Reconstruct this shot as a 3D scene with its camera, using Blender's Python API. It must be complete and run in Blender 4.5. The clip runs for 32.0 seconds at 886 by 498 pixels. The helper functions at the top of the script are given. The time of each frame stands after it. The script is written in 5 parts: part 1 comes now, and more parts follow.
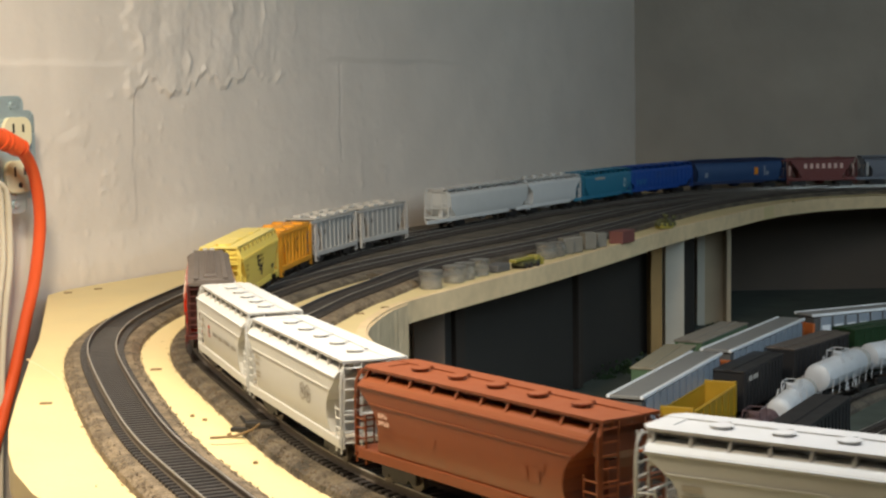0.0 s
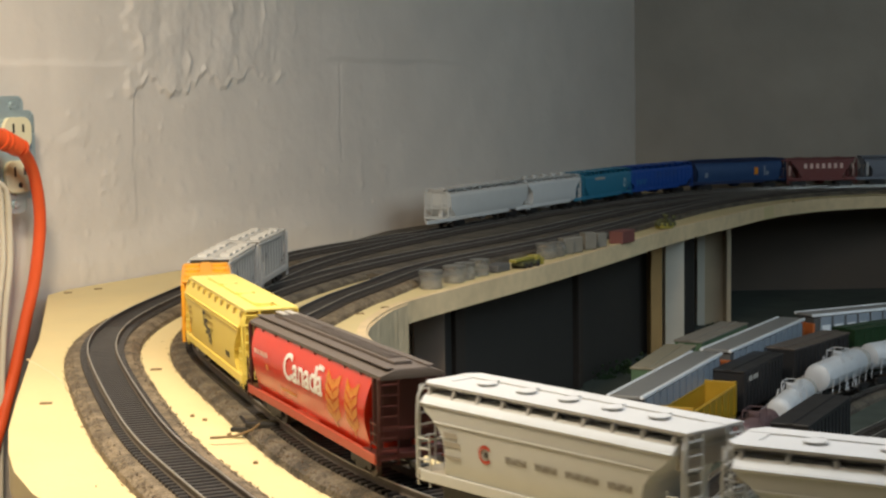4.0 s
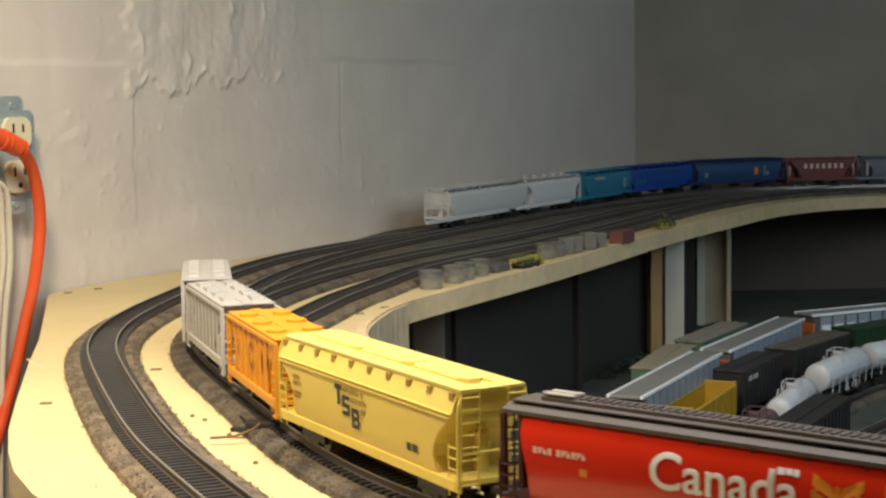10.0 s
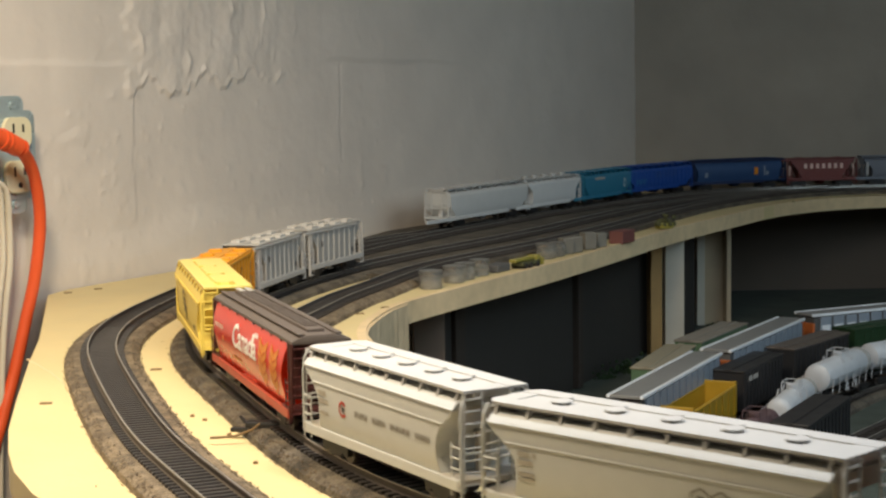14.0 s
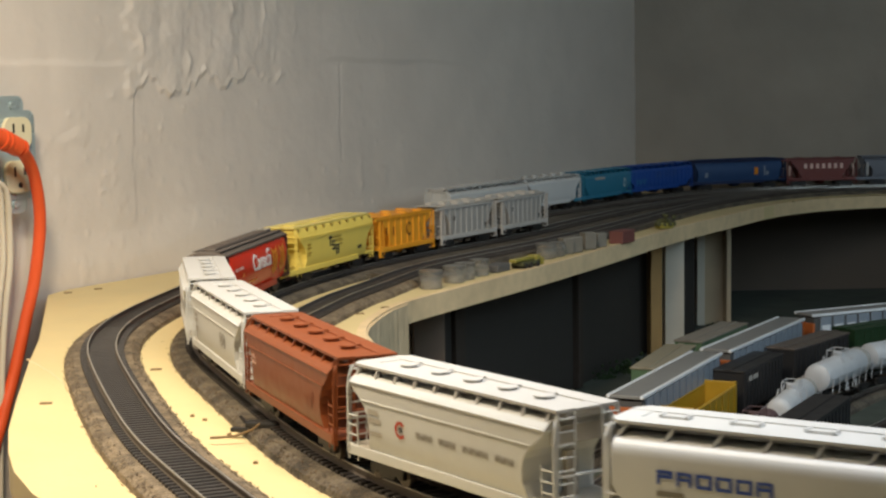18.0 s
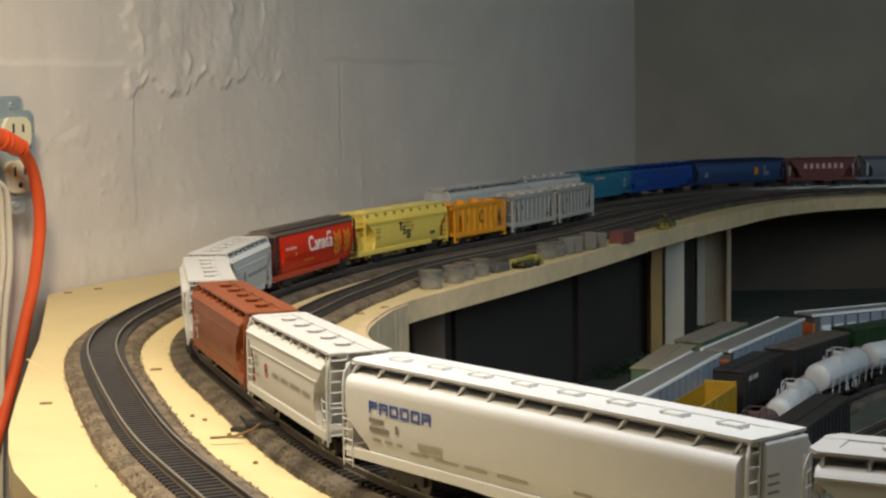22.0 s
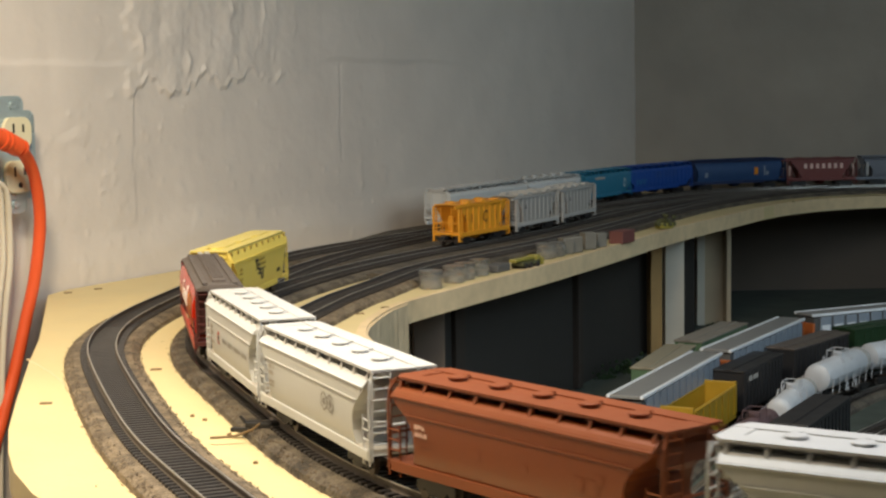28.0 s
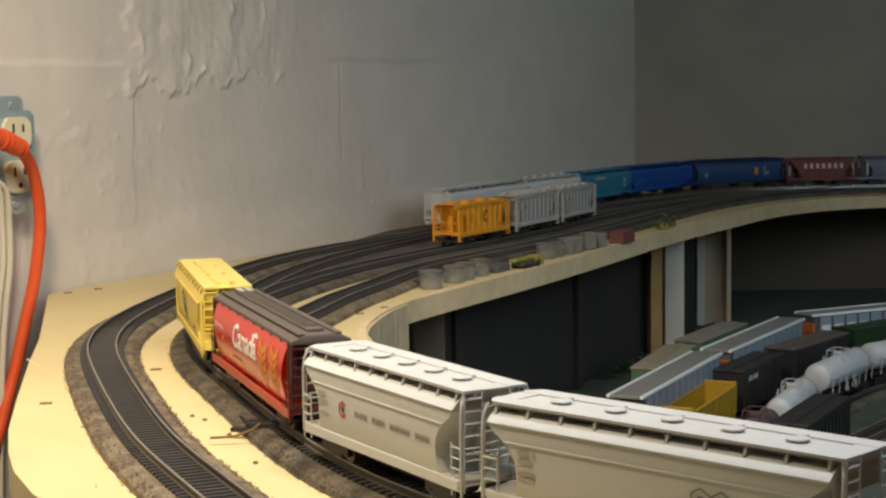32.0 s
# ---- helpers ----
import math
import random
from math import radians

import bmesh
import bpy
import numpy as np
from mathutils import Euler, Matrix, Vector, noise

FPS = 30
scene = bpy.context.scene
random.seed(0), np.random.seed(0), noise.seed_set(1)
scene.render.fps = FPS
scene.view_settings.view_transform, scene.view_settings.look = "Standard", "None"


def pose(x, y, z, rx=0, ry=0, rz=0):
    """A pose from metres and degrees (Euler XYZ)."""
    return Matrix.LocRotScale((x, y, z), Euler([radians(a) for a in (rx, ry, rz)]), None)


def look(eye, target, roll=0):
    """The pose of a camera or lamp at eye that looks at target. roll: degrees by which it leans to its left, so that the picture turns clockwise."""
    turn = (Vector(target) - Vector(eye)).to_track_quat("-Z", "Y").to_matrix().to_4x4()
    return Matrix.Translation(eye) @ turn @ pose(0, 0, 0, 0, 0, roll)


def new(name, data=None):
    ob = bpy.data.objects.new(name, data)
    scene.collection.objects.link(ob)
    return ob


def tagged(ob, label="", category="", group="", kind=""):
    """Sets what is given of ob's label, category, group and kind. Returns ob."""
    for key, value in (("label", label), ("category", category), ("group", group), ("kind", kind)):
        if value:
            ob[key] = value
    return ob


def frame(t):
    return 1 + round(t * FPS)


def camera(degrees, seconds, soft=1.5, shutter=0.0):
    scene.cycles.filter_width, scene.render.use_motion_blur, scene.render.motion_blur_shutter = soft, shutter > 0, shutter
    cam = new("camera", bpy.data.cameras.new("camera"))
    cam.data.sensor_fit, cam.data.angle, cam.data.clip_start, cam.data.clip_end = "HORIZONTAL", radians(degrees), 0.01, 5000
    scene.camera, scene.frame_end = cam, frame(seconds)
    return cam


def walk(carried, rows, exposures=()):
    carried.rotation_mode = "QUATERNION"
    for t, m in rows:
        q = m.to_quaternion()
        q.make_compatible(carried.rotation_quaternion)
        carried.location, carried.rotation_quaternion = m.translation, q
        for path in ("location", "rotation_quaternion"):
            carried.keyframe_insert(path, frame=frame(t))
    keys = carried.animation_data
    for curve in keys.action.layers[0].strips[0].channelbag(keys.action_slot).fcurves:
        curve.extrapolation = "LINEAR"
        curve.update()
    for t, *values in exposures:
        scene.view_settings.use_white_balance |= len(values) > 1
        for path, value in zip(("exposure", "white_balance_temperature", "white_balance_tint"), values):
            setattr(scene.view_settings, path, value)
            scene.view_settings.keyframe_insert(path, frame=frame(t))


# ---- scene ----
RAIL = 1.20  # height of the upper rail tops over the floor
LOW = -0.176  # lower rail tops, below the upper ones

# ---- camera ----
cam = camera(30.804, 32.0, soft=2.4, shutter=0.5)
EYE = Vector((0.0, 0.0, RAIL + 0.17215))
AIM = EYE + Vector((0.0, math.cos(radians(5.601)), -math.sin(radians(5.601))))
walk(cam, [(0.0, look(EYE, AIM, -0.893)), (32.0, look(EYE, AIM, -0.893))],
     [(0.0, 0.12), (1.0, 0.08), (3.0, -0.1), (6.0, 0.05), (7.0, 0.05), (7.25, -0.05), (7.5, -0.42), (7.8, -1.07), (8.0, -1.0), (8.2, -0.45), (8.4, -0.03), (9.0, -0.05), (11.0, 0.0), (13.0, 0.03), (14.0, -0.08), (17.0, 0.0), (19.0, -0.2), (20.0, -0.28), (20.2, -0.5), (20.35, -0.85), (20.5, -1.05), (20.65, -1.0), (20.8, -0.7), (20.9, -0.5), (21.0, -0.38), (22.0, -0.28), (24.0, -0.33), (25.0, -0.35), (28.0, 0.0), (30.0, -0.02), (31.0, -0.1), (32.0, -0.27)])

# ---- light ----
world = bpy.data.worlds.new("world")
scene.world = world
world.use_nodes = True
world.node_tree.nodes["Background"].inputs[0].default_value = (0.75, 0.85, 1.0, 1)
world.node_tree.nodes["Background"].inputs[1].default_value = 0.02
scene.view_settings.exposure = 0.0


def lamp(name, kind, energy, color, m, size):
    data = bpy.data.lights.new(name, kind)
    data.energy, data.color = energy, color
    if kind == "AREA":
        data.shape, data.size, data.size_y = "RECTANGLE", size[0], size[1]
    else:
        data.shadow_soft_size = size
    ob = new(name, data)
    ob.matrix_world = m
    return ob


# a shaded clamp lamp over the near curve, and a cool tube over the aisle
clamp = lamp("clamp_lamp", "SPOT", 60.0, (1.0, 0.83, 0.59), look((-0.26, 0.54, RAIL + 0.80), (-0.40, 1.00, RAIL)), 0.11)
clamp.data.spot_size, clamp.data.spot_blend = radians(108), 0.95
lamp("tube_light", "AREA", 5.8, (0.93, 0.96, 1.0), look((0.10, 0.64, RAIL + 0.66), (0.16, 0.70, RAIL)), (0.6, 0.06))
lamp("aisle_tube_light", "AREA", 5.9, (0.68, 0.88, 1.0), look((1.10, 1.20, RAIL + 0.52), (0.62, 2.00, RAIL - 0.15)), (1.5, 0.6))
# added fill with no known source, to lift the darkest parts
lamp("room_tube_light", "AREA", 1.6, (0.92, 0.96, 1.0), look((1.6, -0.6, 2.36), (1.6, -0.6, 0.0)), (1.2, 0.12))


# ---- materials ----
def mat(name, color, rough=0.5, metal=0.0, var=0.12, scale=60.0, bump=0.0, bump_scale=None, second=None, coat=0.0, island=0.0, sharp=0.18):
    m = bpy.data.materials.new(name)
    m.use_nodes = True
    nt = m.node_tree
    n, ln = nt.nodes, nt.links
    b = n["Principled BSDF"]
    co = n.new("ShaderNodeTexCoord")
    big, fine = n.new("ShaderNodeTexNoise"), n.new("ShaderNodeTexNoise")
    big.inputs["Scale"].default_value, big.inputs["Detail"].default_value = scale * 0.13, 4
    fine.inputs["Scale"].default_value, fine.inputs["Detail"].default_value = scale, 6
    ln.new(co.outputs["Object"], big.inputs["Vector"])
    ln.new(co.outputs["Object"], fine.inputs["Vector"])
    mix = n.new("ShaderNodeMix")
    mix.data_type = "FLOAT"
    mix.inputs[0].default_value = 0.45
    ln.new(big.outputs["Fac"], mix.inputs[2])
    ln.new(fine.outputs["Fac"], mix.inputs[3])
    ramp = n.new("ShaderNodeValToRGB")
    ramp.color_ramp.elements[0].position, ramp.color_ramp.elements[1].position = 0.5 - sharp, 0.5 + sharp
    c = Vector(color)
    lo = Vector(second) if second else c * (1 - var)
    hi = c if second else c * (1 + var * 0.6)
    ramp.color_ramp.elements[0].color = (*lo, 1)
    ramp.color_ramp.elements[1].color = (*[min(v, 1.0) for v in hi], 1)
    ln.new(mix.outputs[0], ramp.inputs["Fac"])
    out = ramp.outputs["Color"]
    if island:
        info = n.new("ShaderNodeObjectInfo")
        hsv = n.new("ShaderNodeHueSaturation")
        mr = n.new("ShaderNodeMapRange")
        mr.inputs[3].default_value, mr.inputs[4].default_value = 1 - island, 1 + island
        ln.new(info.outputs["Random"], mr.inputs[0])
        ln.new(mr.outputs[0], hsv.inputs["Value"])
        ln.new(out, hsv.inputs["Color"])
        out = hsv.outputs["Color"]
    ln.new(out, b.inputs["Base Color"])
    rr = n.new("ShaderNodeMapRange")
    rr.inputs[3].default_value, rr.inputs[4].default_value = max(rough - 0.1, 0.05), min(rough + 0.12, 1.0)
    ln.new(fine.outputs["Fac"], rr.inputs[0])
    ln.new(rr.outputs[0], b.inputs["Roughness"])
    b.inputs["Metallic"].default_value = metal
    b.inputs["Coat Weight"].default_value = coat
    if bump:
        bp = n.new("ShaderNodeBump")
        bp.inputs["Distance"].default_value = bump
        bp.inputs["Strength"].default_value = 0.8
        src = fine
        if bump_scale:
            src = n.new("ShaderNodeTexNoise")
            src.inputs["Scale"].default_value, src.inputs["Detail"].default_value = bump_scale, 8
            ln.new(co.outputs["Object"], src.inputs["Vector"])
        ln.new(src.outputs["Fac"], bp.inputs["Height"])
        ln.new(bp.outputs[0], b.inputs["Normal"])
    return m


M_WALL = mat("painted_plaster", (0.67, 0.595, 0.520), 0.55, var=0.10, scale=14, bump=0.0012, bump_scale=55)
# paint of the unseen walls, kept pale to bounce light
M_WALL_C = mat("bounce_plaster", (0.62, 0.60, 0.55), 0.7, var=0.1, scale=9, bump=0.001, bump_scale=40)
# brownish back wall, with its dim light also put into the colour
M_WALL_B = mat("dimmed_plaster", (0.34, 0.29, 0.235), 0.75, var=0.22, scale=9, bump=0.002, bump_scale=40)
M_CEIL = mat("ceiling_board", (0.66, 0.64, 0.60), 0.8, var=0.1, scale=8)
M_CONC = mat("concrete", (0.38, 0.37, 0.35), 0.85, var=0.25, scale=10, bump=0.002)
M_PLY = mat("plywood", (0.62, 0.50, 0.258), 0.62, var=0.10, scale=30, bump=0.0004, bump_scale=240)
M_PLYEDGE = mat("plywood_edge", (0.69, 0.53, 0.315), 0.7, var=0.22, scale=70, bump=0.0006)
M_SKIRT = mat("bent_plywood", (0.72, 0.57, 0.36), 0.7, scale=55, second=(0.50, 0.385, 0.235), bump=0.0012, bump_scale=90)
M_SLOT = mat("slot_brown", (0.16, 0.10, 0.04), 0.8)
M_PINE = mat("pine", (0.42, 0.25, 0.09), 0.65, var=0.25, scale=25)
M_WHITEBOARD = mat("pale_board", (0.50, 0.46, 0.38), 0.6, var=0.14, scale=22)
M_TANBOARD = mat("tan_board", (0.42, 0.33, 0.22), 0.65, var=0.14, scale=22)
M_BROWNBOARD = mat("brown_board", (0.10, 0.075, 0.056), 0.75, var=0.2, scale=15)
# near-black browns that stand for the shade under the deck
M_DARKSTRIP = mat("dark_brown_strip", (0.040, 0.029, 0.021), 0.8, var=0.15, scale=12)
M_SHADEBOARD = mat("under_deck_shade", (0.034, 0.029, 0.024), 0.8, var=0.15, scale=12)
M_CORKDARK = mat("dark_cork_roadbed", (0.145, 0.118, 0.084), 0.95, scale=520, second=(0.040, 0.033, 0.025), bump=0.0030, bump_scale=520, sharp=0.10)
M_CORK = mat("cork_roadbed", (0.235, 0.180, 0.115), 0.95, scale=520, second=(0.075, 0.056, 0.036), bump=0.0030, bump_scale=520, sharp=0.10)
M_GRAIN = mat("cork_grain", (0.17, 0.125, 0.080), 0.95, scale=900, second=(0.055, 0.040, 0.026), sharp=0.1)
M_DARKBED = mat("dark_roadbed", (0.125, 0.105, 0.078), 0.95, scale=260, second=(0.05, 0.042, 0.034), bump=0.002, bump_scale=380, sharp=0.1)
M_TIE = mat("tie_plastic", (0.030, 0.026, 0.024), 0.45, var=0.3, scale=300, island=0.25)
M_RAIL = mat("dull_rail_side", (0.10, 0.082, 0.068), 0.55, metal=0.3, var=0.15, scale=150)
M_RAILTOP = mat("nickel_rail_top", (0.46, 0.44, 0.40), 0.35, metal=0.7, var=0.15, scale=150)
M_DARKRUST = mat("dark_rust_lettering", (0.17, 0.055, 0.008), 0.45)
M_GREENBASE = mat("dark_green_base", (0.060, 0.074, 0.060), 0.95, var=0.4, scale=26, bump=0.003)
M_BUSH = mat("lichen_green", (0.018, 0.042, 0.011), 0.95, var=0.4, scale=200)
M_OLIVE = mat("olive_scrap", (0.085, 0.085, 0.032), 0.8, var=0.3, scale=200)
M_PLASTICBOX = mat("grey_plastic_box", (0.16, 0.15, 0.125), 0.5, var=0.2, scale=120)
M_BLACK = mat("black_plastic", (0.018, 0.017, 0.017), 0.5, var=0.3, scale=200)
M_WHEEL = mat("wheel_metal", (0.10, 0.085, 0.075), 0.4, metal=0.6, var=0.3, scale=200)
M_BRASS = mat("bright_coupler", (0.62, 0.52, 0.30), 0.35, metal=0.6, var=0.1)
M_GREY = mat("light_grey_paint", (0.56, 0.57, 0.56), 0.42, var=0.05, scale=120)
# copy of the side grey, toned down against the strong light on roofs
M_GREYROOF = mat("toned_roof_grey", (0.50, 0.495, 0.48), 0.45, var=0.05, scale=120)
# car ends with their shade painted in; also small lettering and walk plates
M_GREYEND = mat("end_shade_lettering_grey", (0.40, 0.37, 0.32), 0.5, var=0.08, scale=120)
M_PALECAR = mat("white_grey_paint", (0.65, 0.66, 0.655), 0.36, var=0.04, scale=120)
M_BROWN = mat("oxide_red_paint", (0.21, 0.052, 0.013), 0.42, var=0.08, scale=120)
M_BROWNROOF = mat("oxide_roof_paint", (0.22, 0.057, 0.017), 0.45, var=0.08, scale=120)
M_BROWNEND = mat("oxide_end_paint", (0.20, 0.06, 0.03), 0.5, var=0.1, scale=120)
M_RED = mat("glossy_red_paint", (0.60, 0.024, 0.005), 0.20, var=0.05, scale=120)
# the red car's ends, darkened as they stand in shade
M_DARKRED = mat("shaded_red_end", (0.060, 0.013, 0.010), 0.45, var=0.1, scale=120)
M_REDSILL = mat("red_sill_paint", (0.42, 0.06, 0.03), 0.4, var=0.1, scale=120)
M_KROOF = mat("brown_grey_roof", (0.105, 0.085, 0.072), 0.5, var=0.1, scale=120)
M_YELLOW = mat("yellow_paint", (0.74, 0.57, 0.115), 0.40, var=0.05, scale=120)
M_YELLOWROOF = mat("pale_yellow_roof", (0.74, 0.60, 0.165), 0.38, var=0.05, scale=120)
M_ORANGE = mat("orange_paint", (0.72, 0.31, 0.02), 0.42, var=0.06, scale=120)
M_SILVER = mat("pale_grey_rib_paint", (0.43, 0.415, 0.39), 0.45, var=0.06, scale=120)
# darker copy of the rib grey, painting in the shade between ribs
M_SHADESIDE = mat("shaded_side_sheet", (0.31, 0.30, 0.28), 0.6, var=0.1, scale=120)
M_TEAL = mat("teal_paint", (0.030, 0.20, 0.32), 0.4, var=0.08, scale=120)
M_BLUE = mat("deep_blue_paint", (0.015, 0.075, 0.33), 0.4, var=0.08, scale=120)
M_NAVY = mat("navy_paint", (0.03, 0.07, 0.17), 0.35, var=0.08, scale=120)
M_NAVYROOF = mat("navy_roof", (0.012, 0.025, 0.08), 0.5, var=0.08, scale=120)
M_MAROON = mat("maroon_paint", (0.17, 0.035, 0.028), 0.45, var=0.1, scale=120)
M_SLATE = mat("slate_car_paint", (0.16, 0.17, 0.20), 0.45, var=0.1, scale=120)
M_INK = mat("black_lettering", (0.025, 0.022, 0.02), 0.5)
M_GREYINK = mat("grey_lettering", (0.24, 0.22, 0.19), 0.5)
M_BLUEINK = mat("blue_lettering", (0.05, 0.10, 0.38), 0.45)
M_REDINK = mat("red_lettering", (0.50, 0.06, 0.03), 0.45)
M_WHITEINK = mat("white_lettering", (0.80, 0.78, 0.74), 0.45)
M_PINKINK = mat("pale_lettering", (0.75, 0.50, 0.42), 0.45)
M_GOLD = mat("gold_lettering", (0.70, 0.24, 0.018), 0.4)
M_STEEL = mat("galvanised_steel", (0.44, 0.53, 0.54), 0.28, metal=0.4, var=0.2, scale=60)
M_IVORY = mat("ivory_plastic", (0.73, 0.66, 0.44), 0.4, var=0.05)
M_CORD = mat("orange_cord", (0.75, 0.10, 0.025), 0.42, var=0.08, scale=60)
M_WCORD = mat("white_cord", (0.66, 0.60, 0.48), 0.5, var=0.08)
M_GLASSY = bpy.data.materials.new("clear_jar_glass")
M_GLASSY.use_nodes = True
_b = M_GLASSY.node_tree.nodes["Principled BSDF"]
_b.inputs["Base Color"].default_value = (0.93, 0.93, 0.90, 1)
_b.inputs["Roughness"].default_value = 0.06
_b.inputs["Transmission Weight"].default_value = 0.92
_b.inputs["IOR"].default_value = 1.45
M_LID = mat("tin_lid", (0.38, 0.37, 0.34), 0.28, metal=0.8, var=0.1)
M_JARFILL = mat("grey_jar_content", (0.24, 0.22, 0.18), 0.6, var=0.3, scale=200)
M_YPART = mat("yellow_plastic", (0.30, 0.26, 0.05), 0.35, var=0.08)
M_REDBOX = mat("dull_red_box", (0.16, 0.055, 0.048), 0.6, var=0.12)
M_RACKROOF = mat("rack_roof_grey", (0.20, 0.20, 0.195), 0.5, var=0.12, scale=80)
# white of the panel marks, and the painted glint along the roof edges
M_RACKWHITE = mat("rack_glint_mark_white", (0.72, 0.75, 0.78), 0.35, var=0.05)
M_RACKPANEL = mat("rack_side_panel", (0.24, 0.28, 0.33), 0.4, var=0.08)
M_RACKORANGE = mat("rack_orange", (0.45, 0.12, 0.03), 0.5)
M_GREENCAR = mat("dull_green_car", (0.09, 0.16, 0.085), 0.55, var=0.1)
M_TANROOF = mat("tan_roof", (0.28, 0.25, 0.18), 0.6, var=0.12)
M_DUSTROOF = mat("dusty_brown_roof", (0.24, 0.215, 0.18), 0.7, var=0.2)
M_DULLROOF = mat("dull_grey_roof", (0.42, 0.405, 0.375), 0.5, var=0.1, scale=120)
M_TANK = mat("white_tank", (0.56, 0.575, 0.60), 0.35, var=0.14)
M_TANKBAND = mat("tank_band", (0.40, 0.38, 0.35), 0.5, var=0.1)
M_TANKDARK = mat("dark_mauve_tank", (0.12, 0.075, 0.08), 0.45, var=0.1)
M_BLACKCAR = mat("black_car_paint", (0.022, 0.021, 0.022), 0.45, var=0.2)
M_GREYBLACK = mat("charcoal_roof", (0.085, 0.085, 0.085), 0.6, var=0.15)
# yellow with the gussets' shade painted in; small lettering uses it too
M_SHADEYELLOW = mat("shaded_gusset_yellow", (0.30, 0.20, 0.03), 0.5, var=0.08, scale=120)
M_OCHRE = mat("ochre_yellow", (0.40, 0.235, 0.015), 0.45, var=0.08)
M_LEAFGREEN = mat("leaf_green_car", (0.014, 0.042, 0.014), 0.5, var=0.1)


# ---- building helpers ----
def part(name, bm, material, parent=None, label="", smooth=None):
    me = bpy.data.meshes.new(name)
    bmesh.ops.recalc_face_normals(bm, faces=bm.faces)
    bm.to_mesh(me)
    bm.free()
    me.materials.append(material)
    if smooth:
        me.shade_smooth()
        me.set_sharp_from_angle(angle=radians(smooth))
    ob = new(name, me)
    ob.parent = parent
    if label:
        ob["label"] = label
    return ob


def shared(name, like, parent, m):
    ob = new(name, like.data)
    ob.parent = parent
    ob.matrix_basis = m
    return ob


def box(bm, c, s, m=None, taper=1.0):
    vs = []
    for dz in (-0.5, 0.5):
        k = taper if dz > 0 else 1.0
        for dx, dy in ((-0.5, -0.5), (0.5, -0.5), (0.5, 0.5), (-0.5, 0.5)):
            p = Vector((c[0] + dx * s[0] * k, c[1] + dy * s[1] * k, c[2] + dz * s[2]))
            vs.append(bm.verts.new(m @ p if m else p))
    for f in ((3, 2, 1, 0), (4, 5, 6, 7), (0, 1, 5, 4), (1, 2, 6, 5), (2, 3, 7, 6), (3, 0, 4, 7)):
        bm.faces.new([vs[i] for i in f])


def bbox(c, s, bevel=0.0, m=None):
    bm = bmesh.new()
    box(bm, c, s, m)
    if bevel:
        bmesh.ops.bevel(bm, geom=list(bm.edges), offset=bevel, segments=2, affect="EDGES", profile=0.5)
    return bm


def rod(bm, a, b, r, seg=8, r2=None):
    a, b = Vector(a), Vector(b)
    d = (b - a).normalized()
    u = d.orthogonal().normalized()
    v = d.cross(u)
    r2 = r if r2 is None else r2
    ra = [bm.verts.new(a + (u * math.cos(i * math.tau / seg) + v * math.sin(i * math.tau / seg)) * r) for i in range(seg)]
    rb = [bm.verts.new(b + (u * math.cos(i * math.tau / seg) + v * math.sin(i * math.tau / seg)) * r2) for i in range(seg)]
    for i in range(seg):
        j = (i + 1) % seg
        bm.faces.new((ra[i], ra[j], rb[j], rb[i]))
    bm.faces.new(ra[::-1])
    bm.faces.new(rb)


def tube(points, r, seg=12):
    """A round cable through points."""
    bm = bmesh.new()
    pts = [Vector(p) for p in points]
    rings = []
    u = None
    for i, p in enumerate(pts):
        d = (pts[min(i + 1, len(pts) - 1)] - pts[max(i - 1, 0)]).normalized()
        u = d.orthogonal().normalized() if u is None else (u - d * u.dot(d)).normalized()
        v = d.cross(u)
        rings.append([bm.verts.new(p + (u * math.cos(k * math.tau / seg) + v * math.sin(k * math.tau / seg)) * r) for k in range(seg)])
    for a, b in zip(rings, rings[1:]):
        for k in range(seg):
            bm.faces.new((a[k], a[(k + 1) % seg], b[(k + 1) % seg], b[k]))
    bm.faces.new(rings[0][::-1])
    bm.faces.new(rings[-1])
    return bm


def tiers(bm, levels):
    """A closed body from levels (z, half width, half length), bottom to top."""
    rings = []
    for z, w, e in levels:
        rings.append([bm.verts.new((x, y, z)) for x, y in ((-e, -w), (e, -w), (e, w), (-e, w))])
    for a, b in zip(rings, rings[1:]):
        for k in range(4):
            bm.faces.new((a[k], a[(k + 1) % 4], b[(k + 1) % 4], b[k]))
    bm.faces.new(rings[0][::-1])
    bm.faces.new(rings[-1])


def slab(outline, z0, z1):
    """A flat sheet of any outline."""
    bm = bmesh.new()
    lo = [bm.verts.new((x, y, z0)) for x, y in outline]
    hi = [bm.verts.new((x, y, z1)) for x, y in outline]
    bm.faces.new(hi)
    bm.faces.new(lo[::-1])
    n = len(lo)
    for i in range(n):
        bm.faces.new((lo[i], lo[(i + 1) % n], hi[(i + 1) % n], hi[i]))
    return bm


